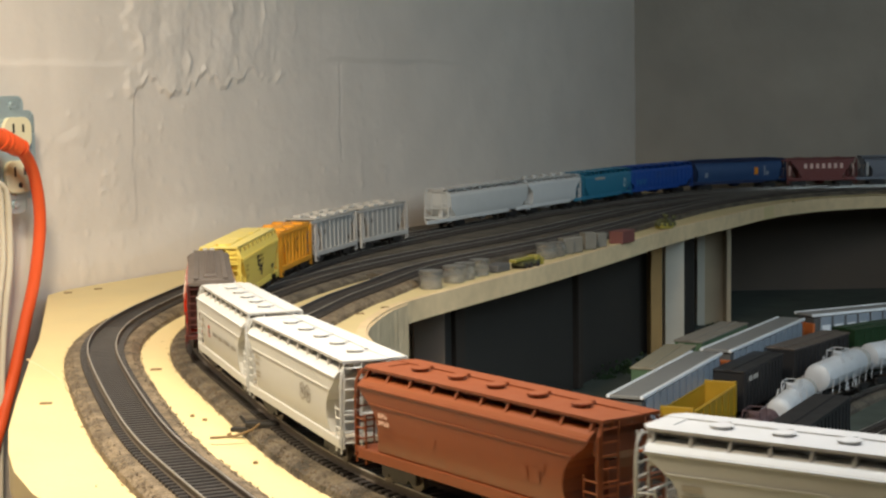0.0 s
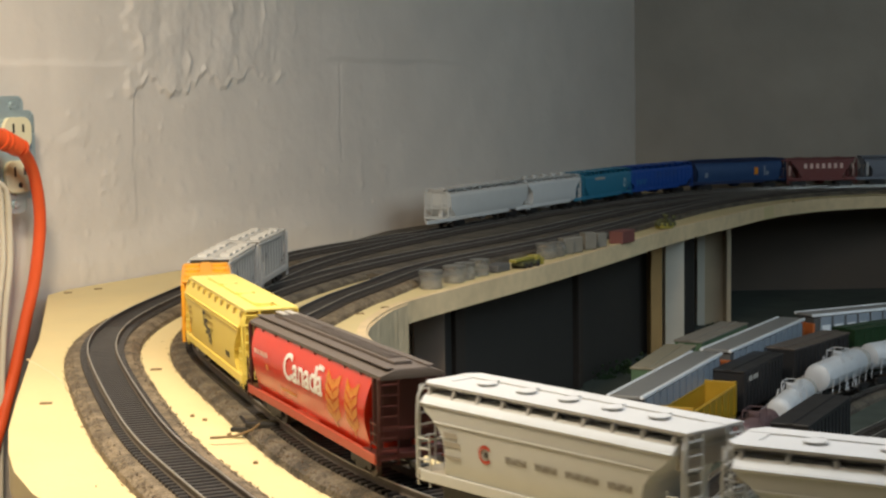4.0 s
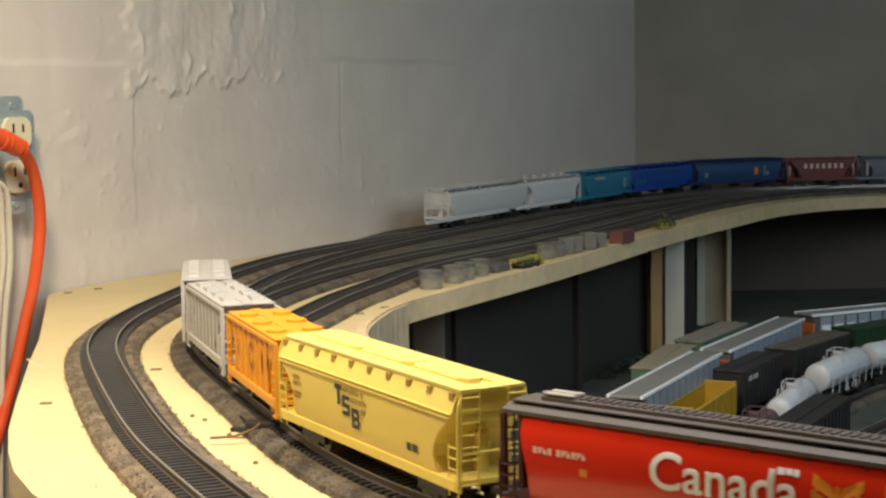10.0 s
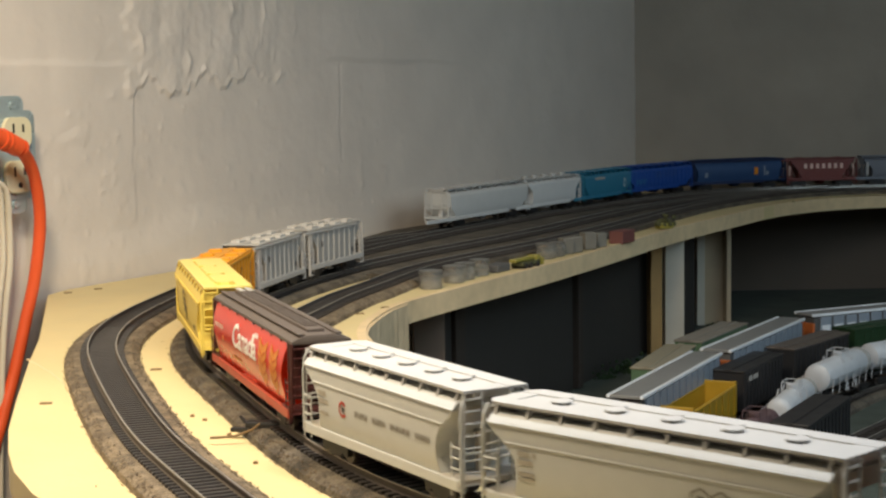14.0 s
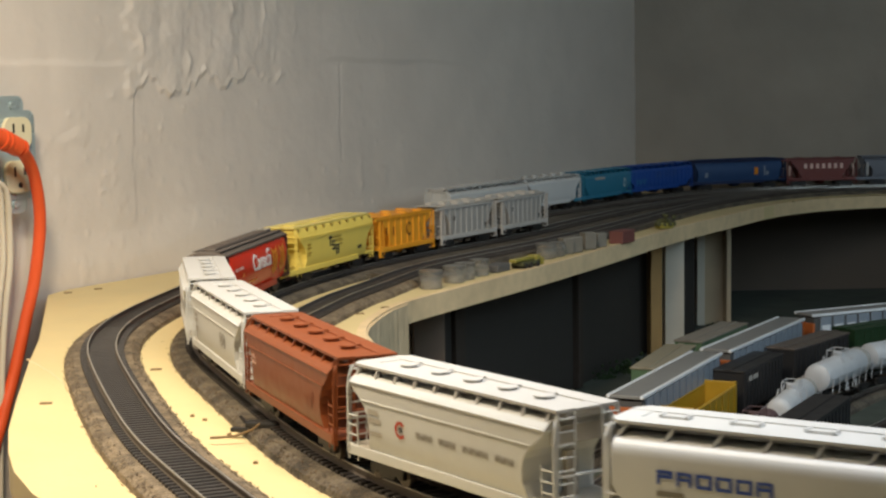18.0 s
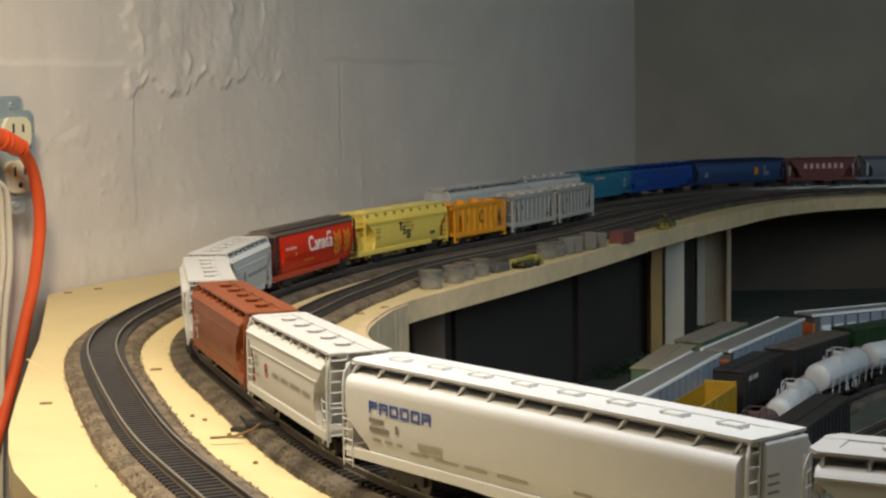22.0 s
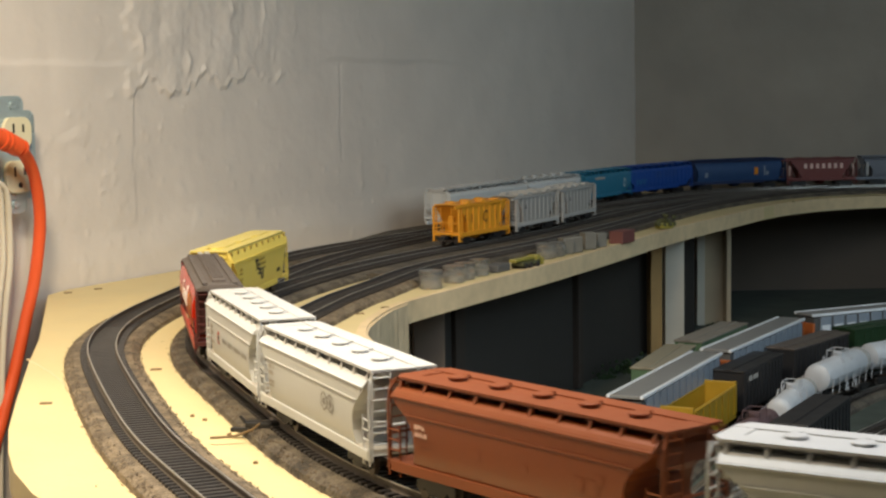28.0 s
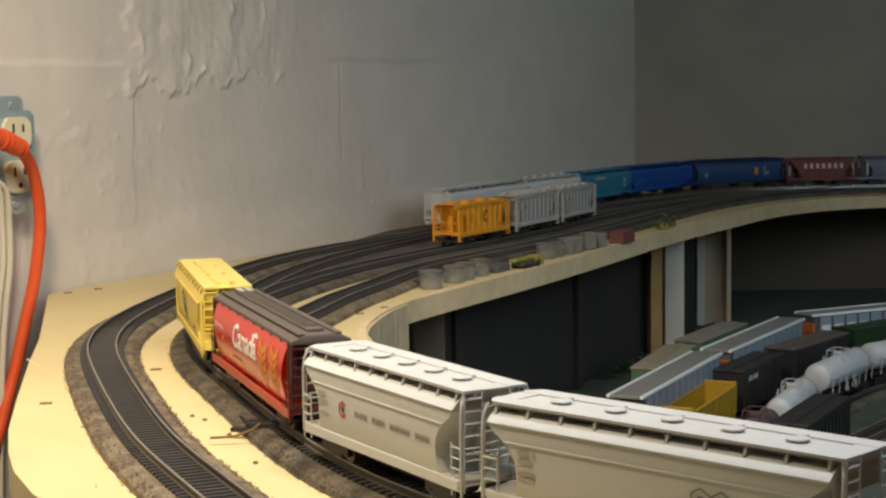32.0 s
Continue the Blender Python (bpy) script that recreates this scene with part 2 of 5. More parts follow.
def spline(ctrl, step=0.004):
    """A smooth line through the points, cut in even steps: its length marks and its places."""
    c = np.array(ctrl, float)
    t = np.r_[0, np.cumsum(np.hypot(*np.diff(c, axis=0).T))]
    m, h = len(t), np.diff(t)
    a, b = np.eye(m), np.zeros((m, 2))
    for i in range(1, m - 1):
        a[i, i - 1], a[i, i], a[i, i + 1] = h[i - 1], 2 * (h[i - 1] + h[i]), h[i]
        b[i] = 6 * ((c[i + 1] - c[i]) / h[i] - (c[i] - c[i - 1]) / h[i - 1])
    s = np.linalg.solve(a, b)
    q = np.linspace(0, t[-1], 3000)
    k = np.clip(np.searchsorted(t, q) - 1, 0, m - 2)
    g, f, w = (t[k + 1] - q)[:, None], (q - t[k])[:, None], h[k][:, None]
    p = (s[k] * g**3 + s[k + 1] * f**3) / (6 * w) + (c[k] / w - s[k] * w / 6) * g + (c[k + 1] / w - s[k + 1] * w / 6) * f
    u = np.r_[0, np.cumsum(np.hypot(*np.diff(p, axis=0).T))]
    e = np.arange(0, u[-1], step)
    return e, np.c_[np.interp(e, u, p[:, 0]), np.interp(e, u, p[:, 1])]


def place(line, s):
    return np.array([np.interp(s, line[0], line[1][:, 0]), np.interp(s, line[0], line[1][:, 1])])


def nearest(line, p):
    return line[0][np.argmin(np.hypot(*(line[1] - np.array(p)).T))]


def sweep(line, profile, z, s0=None, s1=None, every=1, ragged=0.0):
    """A band along a line with a closed profile of (across, up)."""
    keep = np.ones(len(line[0]), bool)
    if s0 is not None:
        keep &= line[0] >= s0
    if s1 is not None:
        keep &= line[0] <= s1
    p = line[1][keep][::every]
    d = np.gradient(p, axis=0)
    d /= np.hypot(*d.T)[:, None]
    nrm = np.c_[-d[:, 1], d[:, 0]]
    bm = bmesh.new()
    rings = [[bm.verts.new((*(q + o * (w + ragged * random.uniform(-1, 1))), z + up + (ragged * 0.25 * random.uniform(-1, 1) if ragged else 0.0))) for w, up in profile] for q, o in zip(p, nrm)]
    n = len(profile)
    for a, b in zip(rings, rings[1:]):
        for k in range(n):
            bm.faces.new((a[k], a[(k + 1) % n], b[(k + 1) % n], b[k]))
    bm.faces.new(rings[0][::-1])
    bm.faces.new(rings[-1])
    return bm


def text_mesh(body, size):
    cu = bpy.data.curves.new("word", "FONT")
    cu.body, cu.size, cu.extrude, cu.align_x, cu.offset = body, size, 0.00008, "LEFT", size * 0.012
    tmp = bpy.data.objects.new("word", cu)
    scene.collection.objects.link(tmp)
    me = bpy.data.meshes.new_from_object(tmp.evaluated_get(bpy.context.evaluated_depsgraph_get()))
    bpy.data.objects.remove(tmp)
    return me


# ---- plan of the tracks ----
LINE_A = spline([(-0.02, 0.50), (-0.06, 0.60), (-0.0935, 0.676), (-0.115, 0.725), (-0.145, 0.797), (-0.18, 0.90), (-0.215, 1.016), (-0.239, 1.111), (-0.2505, 1.22), (-0.240, 1.37),
                 (-0.215, 1.54), (-0.172, 1.71), (-0.098, 1.865), (-0.020, 1.99), (0.085, 2.18), (0.182, 2.345), (0.28, 2.51), (0.40, 2.665), (0.575, 2.755), (0.705, 2.77), (1.1, 2.77)])
B_CTRL = [(1.25, -0.05), (0.86, 0.155), (0.475, 0.356), (0.285, 0.454), (0.12, 0.546), (0.02, 0.651), (-0.031, 0.731), (-0.071, 0.823), (-0.119, 0.961), (-0.173, 1.155),
          (-0.156, 1.398), (-0.056, 1.674), (0.098, 1.953), (0.23, 2.233), (0.34, 2.43), (0.46, 2.585), (0.60, 2.700), (0.75, 2.742), (1.1, 2.748)]
LINE_B = spline(B_CTRL)
B_ZERO = nearest(LINE_B, B_CTRL[2])
D_CTRL = B_CTRL[:10] + [(-0.174, 1.322), (-0.157, 1.517), (-0.106, 1.724), (-0.038, 1.89), (0.038, 2.05), (0.135, 2.24), (0.24, 2.41), (0.36, 2.56), (0.52, 2.69), (0.70, 2.72), (1.1, 2.725)]
LINE_D = spline(D_CTRL)  # the siding that the train is first drawn out of
D_ZERO = nearest(LINE_D, B_CTRL[2])
LINE_C = spline([(-0.093, 0.90), (-0.118, 1.0), (-0.134, 1.1), (-0.128, 1.19), (-0.111, 1.27), (-0.09, 1.368), (-0.064, 1.455), (-0.025, 1.582), (0.072, 1.763), (0.225, 2.062), (0.31, 2.25), (0.40, 2.43), (0.50, 2.575),
                 (0.62, 2.685), (0.75, 2.730), (1.1, 2.738)])
DECK = RAIL - 0.011
WALL_0, WALL_1 = Vector((-0.372, 1.517)), Vector((0.344, 2.857))
WALL_D = (WALL_1 - WALL_0).normalized()
WALL_N = Vector((WALL_D.y, -WALL_D.x))  # into the room


def wall_at(u, z, out=0.0):
    p = WALL_0 + WALL_D * u + WALL_N * out
    return Vector((p.x, p.y, RAIL + z))


# ---- the room ----
# runs of thick paint: middle, width, top, foot, height
RUNS = ((0.136, 0.0030, 0.40, 0.190, 0.0026), (0.218, 0.0042, 0.40, 0.172, 0.0036), (0.262, 0.0024, 0.40, 0.205, 0.0010), (0.316, 0.0034, 0.40, 0.196, 0.0040), (0.345, 0.0024, 0.40, 0.186, 0.0014),
        (0.372, 0.0028, 0.40, 0.190, 0.0026), (0.392, 0.0026, 0.40, 0.205, 0.0022), (0.430, 0.0030, 0.40, 0.220, 0.0010), (0.505, 0.0030, 0.40, 0.215, 0.0010))
PIMPLES = {}
spots = random.Random(17)
for _ in range(170):  # drops and grit under the paint, thicker low down and by the outlet
    pu, pz = spots.uniform(-0.03, 0.75), 0.03 + 0.32 * spots.random() ** 1.5
    if spots.random() < 0.45:
        pu, pz = spots.gauss(0.07, 0.05), spots.gauss(0.085, 0.045)
    r, amp = spots.uniform(0.0018, 0.0042), spots.uniform(0.0002, 0.0010)
    for iu in (-1, 0, 1):
        for iz in (-1, 0, 1):
            PIMPLES.setdefault((int(pu / 0.03) + iu, int((pz + 1) / 0.03) + iz), []).append((pu, pz, r, amp))


def relief(u, z):
    """Height of the lumpy plaster over the wall's plane."""
    h = noise.fractal(Vector((u * 9, z * 7, 0.3)), 1.0, 2.0, 3) * 0.0011 + noise.noise(Vector((u * 60, z * 60, 5.0))) * 0.00022
    lump = noise.noise(Vector((u * 34, z * 34, 9.1)))
    if lump > 0.42:
        h += (lump - 0.42) * 0.0035
    # thick coat whose ragged lower edge ends in drips
    if 0.05 < u < 0.60 and z > 0.12:
        edge = 0.176 + 0.055 * max(u - 0.12, 0.0) + 0.020 * noise.noise(Vector((u * 34, 0, 2.2))) + 0.009 * noise.noise(Vector((u * 95, 0, 4.0)))
        left = 0.123 + 0.026 * noise.noise(Vector((z * 30, 1, 1))) + 0.012 * noise.noise(Vector((z * 90, 3, 1)))
        a = min(max((u - left) / 0.007, 0), 1) * min(max((0.46 - u) / 0.13, 0), 1)
        b = min(max((z - edge) / 0.0035, 0), 1)
        h += a * b * (0.0016 + 0.0023 * noise.fractal(Vector((u * 27, z * 24, 7.7)), 1.0, 2.0, 4))
        lip = math.exp(-(((z - edge - 0.004) / 0.0035) ** 2)) * a * max(0.0, 0.35 + noise.noise(Vector((u * 70, 3, 6))))
        h += 0.0028 * lip
        for k, (c, w, top, low, amp) in enumerate(RUNS):
            if z > low:
                d = u - c - 0.022 * noise.noise(Vector((z * 16, k * 3.1, 0))) - 0.003 * noise.noise(Vector((z * 60, k * 5.3, 2)))
                if abs(d) < 4 * w:
                    body = max(0.0, 0.30 + 2.0 * noise.noise(Vector((z * 42, k * 7.7, 4))))
                    h += 0.7 * amp * body * math.exp(-((d / w) ** 2)) * min((z - low) / 0.006, 1) * min(max((top - z) / 0.01, 0), 1)
    for cu, z0, z1, w in ((0.131, 0.046, 0.182, 0.0017), (0.5285, 0.090, 0.206, 0.0024)):  # cracks
        if z0 < z < z1 and abs(u - cu) < 0.05:
            d = abs(u - cu - 0.005 * noise.noise(Vector((z * 30, cu * 50, 0))) - 0.0015 * noise.noise(Vector((z * 140, cu * 50, 0))))
            h -= (0.0013 if cu < 0.3 else 0.0024) * math.exp(-((d / w) ** 2)) * (0.6 + 0.6 * noise.noise(Vector((z * 50, cu * 9, 5))))
            h += 0.0009 * (1 if u < cu else 0) * math.exp(-d / 0.02)
    if u < 0.135:  # ledge of an older coat
        d = 0.207 + 0.002 * noise.noise(Vector((u * 40, 8, 8))) - z
        h += 0.0016 * min(max(d / 0.005, 0), 1) * min((0.145 - u) / 0.03, 1) * math.exp(-max(d, 0.0) / 0.03)
    if 0.46 < u < 0.95:
        h += 0.0016 * min(max((z - 0.209 - 0.006 * noise.noise(Vector((u * 14, 8, 8)))) / 0.006, 0), 1) * min((u - 0.46) / 0.06, 1, (0.95 - u) / 0.2)
    low = 0.045 + 0.02 * noise.noise(Vector((u * 6, 3, 3)))  # swelling over the deck
    h += 0.003 * min(max((low - z) / 0.03, 0), 1)
    for pu, pz, r, amp in PIMPLES.get((int(u / 0.03), int((z + 1) / 0.03)), ()):
        h += amp * math.exp(-(((u - pu) / r) ** 2 + ((z - pz) / r) ** 2))
    return h


def build_left_wall():
    u = np.r_[np.linspace(-4.2, -0.2, 5)[:-1], np.arange(-0.2, -0.04, 0.004), np.arange(-0.04, 0.62, 0.0021), np.arange(0.62, 1.0, 0.0045), np.arange(1.0, 1.519, 0.010), 1.519]
    z = np.r_[-RAIL, -0.5, -0.25, np.arange(-0.16, 0.0, 0.006), np.arange(0.0, 0.30, 0.0021), 0.32, 0.36, 0.42, 0.6, 2.4 - RAIL]
    verts, faces = [], []
    for zz in z:
        for uu in u:
            inside = -0.2 <= uu <= 1.52 and -0.16 <= zz <= 0.36
            verts.append(wall_at(uu, zz, relief(uu, zz) if inside else 0.0))
    n = len(u)
    for j in range(len(z) - 1):
        for i in range(n - 1):
            a = j * n + i
            faces.append((a, a + 1, a + n + 1, a + n))
    # the back face gives the wall its thickness
    k = len(verts)
    verts += [wall_at(-4.2, -RAIL, -0.2), wall_at(1.519, -RAIL, -0.2), wall_at(1.519, 2.4 - RAIL, -0.2), wall_at(-4.2, 2.4 - RAIL, -0.2)]
    faces.append((k + 3, k + 2, k + 1, k))
    me = bpy.data.meshes.new("wall_left")
    me.from_pydata([tuple(v) for v in verts], [], faces)
    me.shade_smooth()
    me.materials.append(M_WALL)
    tagged(new("wall_left", me), "lumpy painted plaster basement wall with cracks", "wall", kind="structure")


build_left_wall()
tagged(part("wall_back", bbox((2.05, 2.957, 1.2), (3.42, 0.2, 2.4)), M_WALL_B), "brownish plaster wall behind the layout, darkened for its dim light", "wall", kind="structure")
# unseen shell that closes the room, pale enough to bounce fill light
tagged(part("wall_right", bbox((3.8, 0.4, 1.2), (0.2, 5.4, 2.4)), M_WALL_C), "unseen basement wall, pale to bounce light", "wall", kind="structure")
tagged(part("wall_front", bbox((0.6, -2.3, 1.2), (6.6, 0.2, 2.4)), M_WALL_C), "unseen basement wall, pale to bounce light", "wall", kind="structure")
tagged(part("floor", bbox((0.6, 0.4, -0.1), (7.0, 5.8, 0.2)), M_CONC), "grey concrete basement floor", "floor", kind="structure")
tagged(part("ceiling", bbox((0.6, 0.4, 2.5), (7.0, 5.8, 0.2)), M_CEIL), "unseen basement ceiling, pale to bounce light", "ceiling", kind="structure")

# ---- upper deck ----
inner_near = []
for s in np.arange(B_ZERO - 0.80, nearest(LINE_B, (-0.128, 1.0)), 0.03):
    p, q = place(LINE_B, s), place(LINE_B, s + 0.004)
    d = (q - p) / np.hypot(*(q - p))
    inner_near.append(tuple(p + np.array([-d[1], d[0]]) * -0.048))
outer_near = []
for s in np.arange(0.0, nearest(LINE_A, (-0.10, 0.69)), 0.03):
    p = place(LINE_A, s)
    outer_near.append((p[0] - 0.085, p[1] - 0.035))
hole = [(-0.060, 1.16), (-0.066, 1.215), (-0.066, 1.265), (-0.059, 1.318), (-0.046, 1.376), (-0.013, 1.453), (0.036, 1.548), (0.133, 1.742), (0.215, 1.920), (0.313, 2.13), (0.428, 2.345), (0.553, 2.545),
        (0.663, 2.632), (0.80, 2.675), (1.25, 2.69)]
back = [(1.25, 2.85), (0.348, 2.85)] + [tuple((WALL_0 + WALL_D * u + WALL_N * 0.006)) for u in (1.50, 1.0, 0.5, 0.012)]
left = [(-0.368, 1.485), (-0.309, 1.215), (-0.289, 1.105), (-0.262, 0.97), (-0.243, 0.88), (-0.227, 0.82), (-0.213, 0.778), (-0.192, 0.732), (-0.165, 0.69), (-0.13, 0.645)]
near = [(-0.09, 0.60), (0.0, 0.52), (0.13, 0.45), (0.42, 0.30), (0.82, 0.09), (1.20, -0.11)]
outline = left + near + [(1.24, -0.0)] + inner_near[1:-1] + hole + back
deck = tagged(new("layout_deck"), "upper plywood layout deck in a curved shape", "deck")
sheet = part("plywood_top", slab(outline, DECK - 0.019, DECK), M_PLY, deck)


def edge_strip(points, w, z0, z1, name, material):
    line = spline(points, 0.01)
    return part(name, sweep(line, [(-w, z0), (w, z0), (w, z1), (-w, z1)], DECK), material, deck)


edge_strip([(p[0] + 0.0028, p[1] - 0.0024) for p in hole], 0.0034, -0.0195, 0.0004, "fascia_edge", M_PLYEDGE)
# a bent sheet of thin plywood closes the tight end of the opening
skirt = spline([(p[0] + 0.0075, p[1] - 0.006) for p in [(-0.062, 1.19)] + hole[1:5] + [(-0.039, 1.396)]], 0.004)
part("bent_skirt", sweep(skirt, [(-0.0012, -0.160), (0.0012, -0.160), (0.0012, -0.0008), (-0.0012, -0.0008)], DECK, ragged=0.0004), M_SKIRT, deck, "bent thin plywood skirt")
for (x, y), ang in zip([(-0.353, 1.50), (-0.33, 1.527), (-0.24, 0.953), (-0.194, 1.067), (-0.07, 1.325), (-0.05, 1.362)], (20, 25, 5, 0, 10, 12)):
    bm = bbox((0, 0, 0), (0.0075, 0.0050, 0.0016), 0.0006, pose(x, y, DECK, 0, 0, ang))
    part("staple_slot", bm, M_SLOT, deck)
for x, y in ((-0.145, 0.907), (-0.136, 0.895), (-0.117, 0.855), (-0.095, 0.787), (-0.205, 0.955)):
    bm = bmesh.new()
    rod(bm, (x, y, DECK - 0.001), (x, y, DECK + 0.0012), 0.0016, 8, 0.0012)
    part("nail_head", bm, M_SLOT, deck)
part("fascia_joint", bbox((0, 0, -0.0095), (0.0030, 0.0030, 0.0215), 0.0, pose(0.5555, 2.5395, DECK, 0, 0, 50)), M_SLOT, deck)
part("plywood_joint", sweep(spline([(-0.294, 1.120), (-0.265, 1.065), (-0.231, 0.985)], 0.01), [(-0.0007, -0.001), (0.0007, -0.001), (0.0007, 0.0002), (-0.0007, 0.0002)], DECK), M_PLYEDGE, deck)


# ---- tracks ----
TIE = bbox((0, 0, 0), (0.0037, 0.030, 0.0022), 0.0003)
TIE_OB = None


def build_track(name, line, label, z, near=None, start=None, far_step=0.0063, cork=True, bed=None):
    global TIE_OB
    base = tagged(new(name), label, "track")
    s0 = start or 0.0
    if cork:
        part("roadbed", sweep(line, [(-0.0262, -0.0125), (0.0262, -0.0125), (0.0250, -0.0078), (0.0200, -0.0050), (-0.0200, -0.0050), (-0.0250, -0.0078)], z, s0, None, 1, 0.00035), bed or M_CORK, base, "gritty brown cork roadbed" if bed is None else "dull grey roadbed")
    for side in (-1, 1):
        o = side * 0.0096
        part("rail", sweep(line, [(o - 0.0009, -0.0034), (o + 0.0009, -0.0034), (o + 0.0003, -0.0028), (o + 0.0003, -0.0010), (o + 0.0006, -0.0008), (o + 0.0006, 0.0), (o - 0.0006, 0.0), (o - 0.0006, -0.0008), (o - 0.0003, -0.0010), (o - 0.0003, -0.0028)], z, s0), M_RAIL, base)
        part("rail_head", sweep(line, [(o - 0.00045, 0.0), (o + 0.00045, 0.0), (o + 0.00040, 0.0004), (o - 0.00040, 0.0004)], z, s0), M_RAILTOP, base, "bright rail head")
    rest_v, rest_f = [], []
    for s in np.arange(s0 + 0.003, line[0][-1] - 0.01, far_step):
        p, q = place(line, s), place(line, s + 0.004)
        ang = math.degrees(math.atan2(q[1] - p[1], q[0] - p[0]))
        m = pose(p[0], p[1], z - 0.0045, 0, 0, ang)
        if near and near[0] < s < near[1]:
            if TIE_OB is None:
                TIE_OB = part("tie", TIE, M_TIE, base)
                TIE_OB.matrix_basis = m
            else:
                shared("tie", TIE_OB, base, m)
        else:
            k = len(rest_v)
            for x, y, zz in ((-1, -1, -1), (1, -1, -1), (1, 1, -1), (-1, 1, -1), (-1, -1, 1), (1, -1, 1), (1, 1, 1), (-1, 1, 1)):
                rest_v.append(tuple(m @ Vector((x * 0.0017, y * 0.015, zz * 0.0011))))
            rest_f += [(k + 4, k + 5, k + 6, k + 7), (k, k + 1, k + 5, k + 4), (k + 1, k + 2, k + 6, k + 5), (k + 2, k + 3, k + 7, k + 6), (k + 3, k, k + 4, k + 7)]
    if rest_v:
        me = bpy.data.meshes.new("far_tie")
        me.from_pydata(rest_v, [], rest_f)
        me.materials.append(M_TIE)
        ob = new("far_tie", me)
        ob.parent = base
        ob["kind"] = "stuff"
    return base


build_track("outer_track", LINE_A, "curved model railway track on cork roadbed by the wall", RAIL, (0.05, nearest(LINE_A, (-0.25, 1.22))))
build_track("main_track", LINE_B, "curved model railway track that the train runs on", RAIL, (nearest(LINE_B, (0.05, 0.62)), nearest(LINE_B, (-0.14, 1.03))), bed=M_CORKDARK)
build_track("siding_track", LINE_D, "dark siding track branching from the main curve", RAIL, start=nearest(LINE_D, (-0.170, 1.36)))
build_track("inner_track", LINE_C, "curved inner siding track on cork roadbed", RAIL)

# dark underlay that fills the space between the far tracks
fill = []
for line, side, p0 in ((LINE_A, 1, (-0.165, 1.73)), (LINE_C, -1, (-0.045, 1.51))):
    pts = []
    for s in np.arange(nearest(line, p0), line[0][-1], 0.03):
        p, q = place(line, s), place(line, s + 0.004)
        d = (q - p) / np.hypot(*(q - p))
        wide = 0.0255 + (0.050 * min(max((p[1] - 1.86) / 0.15, 0.0), 1.0) if side > 0 else 0.0)
        pts.append(tuple(p + np.array([-d[1], d[0]]) * side * wide))
    fill.append(pts)
tagged(part("track_underlay", slab(fill[0] + fill[1][::-1] + [(-0.072, 1.575), (-0.105, 1.55), (-0.150, 1.45), (-0.168, 1.45), (-0.150, 1.60), (-0.138, 1.68)], DECK - 0.001, RAIL - 0.0047), M_DARKBED), "dark gritty underlay sheet between the far tracks", "roadbed")

for x, y, r in ((-0.088, 0.700, 0.0022), (-0.052, 0.706, 0.0018)):
    bm = bmesh.new()
    bmesh.ops.create_icosphere(bm, subdivisions=1, radius=r, matrix=pose(x, y, DECK + r * 0.5))
    for v in bm.verts:
        v.co += Vector((random.uniform(-1, 1), random.uniform(-1, 1), random.uniform(-1, 1))) * r * 0.25
    tagged(part("plaster_crumb", bm, M_WHITEINK), "white plaster crumb lying on the deck", "crumb", "crumbs on the deck")

# loose grains along the edges of the roadbed
verts, faces = [], []
grain = random.Random(5)
for line, s0, s1 in ((LINE_A, 0.05, nearest(LINE_A, (-0.215, 1.54))), (LINE_B, nearest(LINE_B, (0.05, 0.62)), nearest(LINE_B, (-0.17, 1.25)))):
    for _ in range(1500):
        s = grain.uniform(s0, s1)
        p, q = place(line, s), place(line, s + 0.004)
        d = (q - p) / np.hypot(*(q - p))
        far = grain.random() < 0.003
        w = grain.choice((-1, 1)) * (grain.uniform(0.027, 0.042) if far else grain.uniform(0.0195, 0.0272))
        up = 0.0 if abs(w) > 0.0258 else 0.0034 + (0.0250 - min(abs(w), 0.0250)) / 0.0050 * 0.0028
        r = grain.uniform(0.0003, 0.0007)
        c = Vector((p[0] - d[1] * w, p[1] + d[0] * w, DECK + up + r * 0.3))
        k = len(verts)
        for x, y, z in ((1, 0, 0), (0, 1, 0), (-1, 0, 0), (0, -1, 0), (0, 0, 1), (0, 0, -1)):
            verts.append(tuple(c + Vector((x, y, z)) * r * grain.uniform(0.6, 1.3)))
        faces += [(k, k + 1, k + 4), (k + 1, k + 2, k + 4), (k + 2, k + 3, k + 4), (k + 3, k, k + 4), (k + 1, k, k + 5), (k + 2, k + 1, k + 5), (k + 3, k + 2, k + 5), (k, k + 3, k + 5)]
me = bpy.data.meshes.new("cork_grains")
me.from_pydata(verts, [], faces)
me.materials.append(M_GRAIN)
tagged(new("cork_grains", me), "loose brown cork grains along the roadbed edges", "grains", kind="stuff")

# turnout machine beside the main track
sw = tagged(new("switch_machine"), "small black turnout lever machine beside the track", "switch machine")
sw.matrix_basis = pose(-0.106, 0.847, DECK + 0.0028, 0, 0, -12)
part("body", bbox((0.012, 0.002, 0.0034), (0.026, 0.0080, 0.0058), 0.0010), M_BLACK, sw)
part("throw_bar", bbox((0.036, 0.004, 0.0052), (0.026, 0.0030, 0.0016), 0.0004), M_BLACK, sw)
part("mounting_ear", bbox((-0.004, -0.001, 0.0020), (0.010, 0.0036, 0.0026), 0.0006), M_BLACK, sw)
bm = bmesh.new()
rod(bm, (-0.001, 0, 0.0055), (-0.004, 0, 0.0092), 0.0012, 8, 0.0009)
part("lever", bm, M_BLACK, sw)
bm = tube([(0.008, -0.004, 0.006), (0.006, -0.010, 0.004), (-0.002, -0.016, 0.0015), (-0.014, -0.020, 0.0012)], 0.0007, 6)
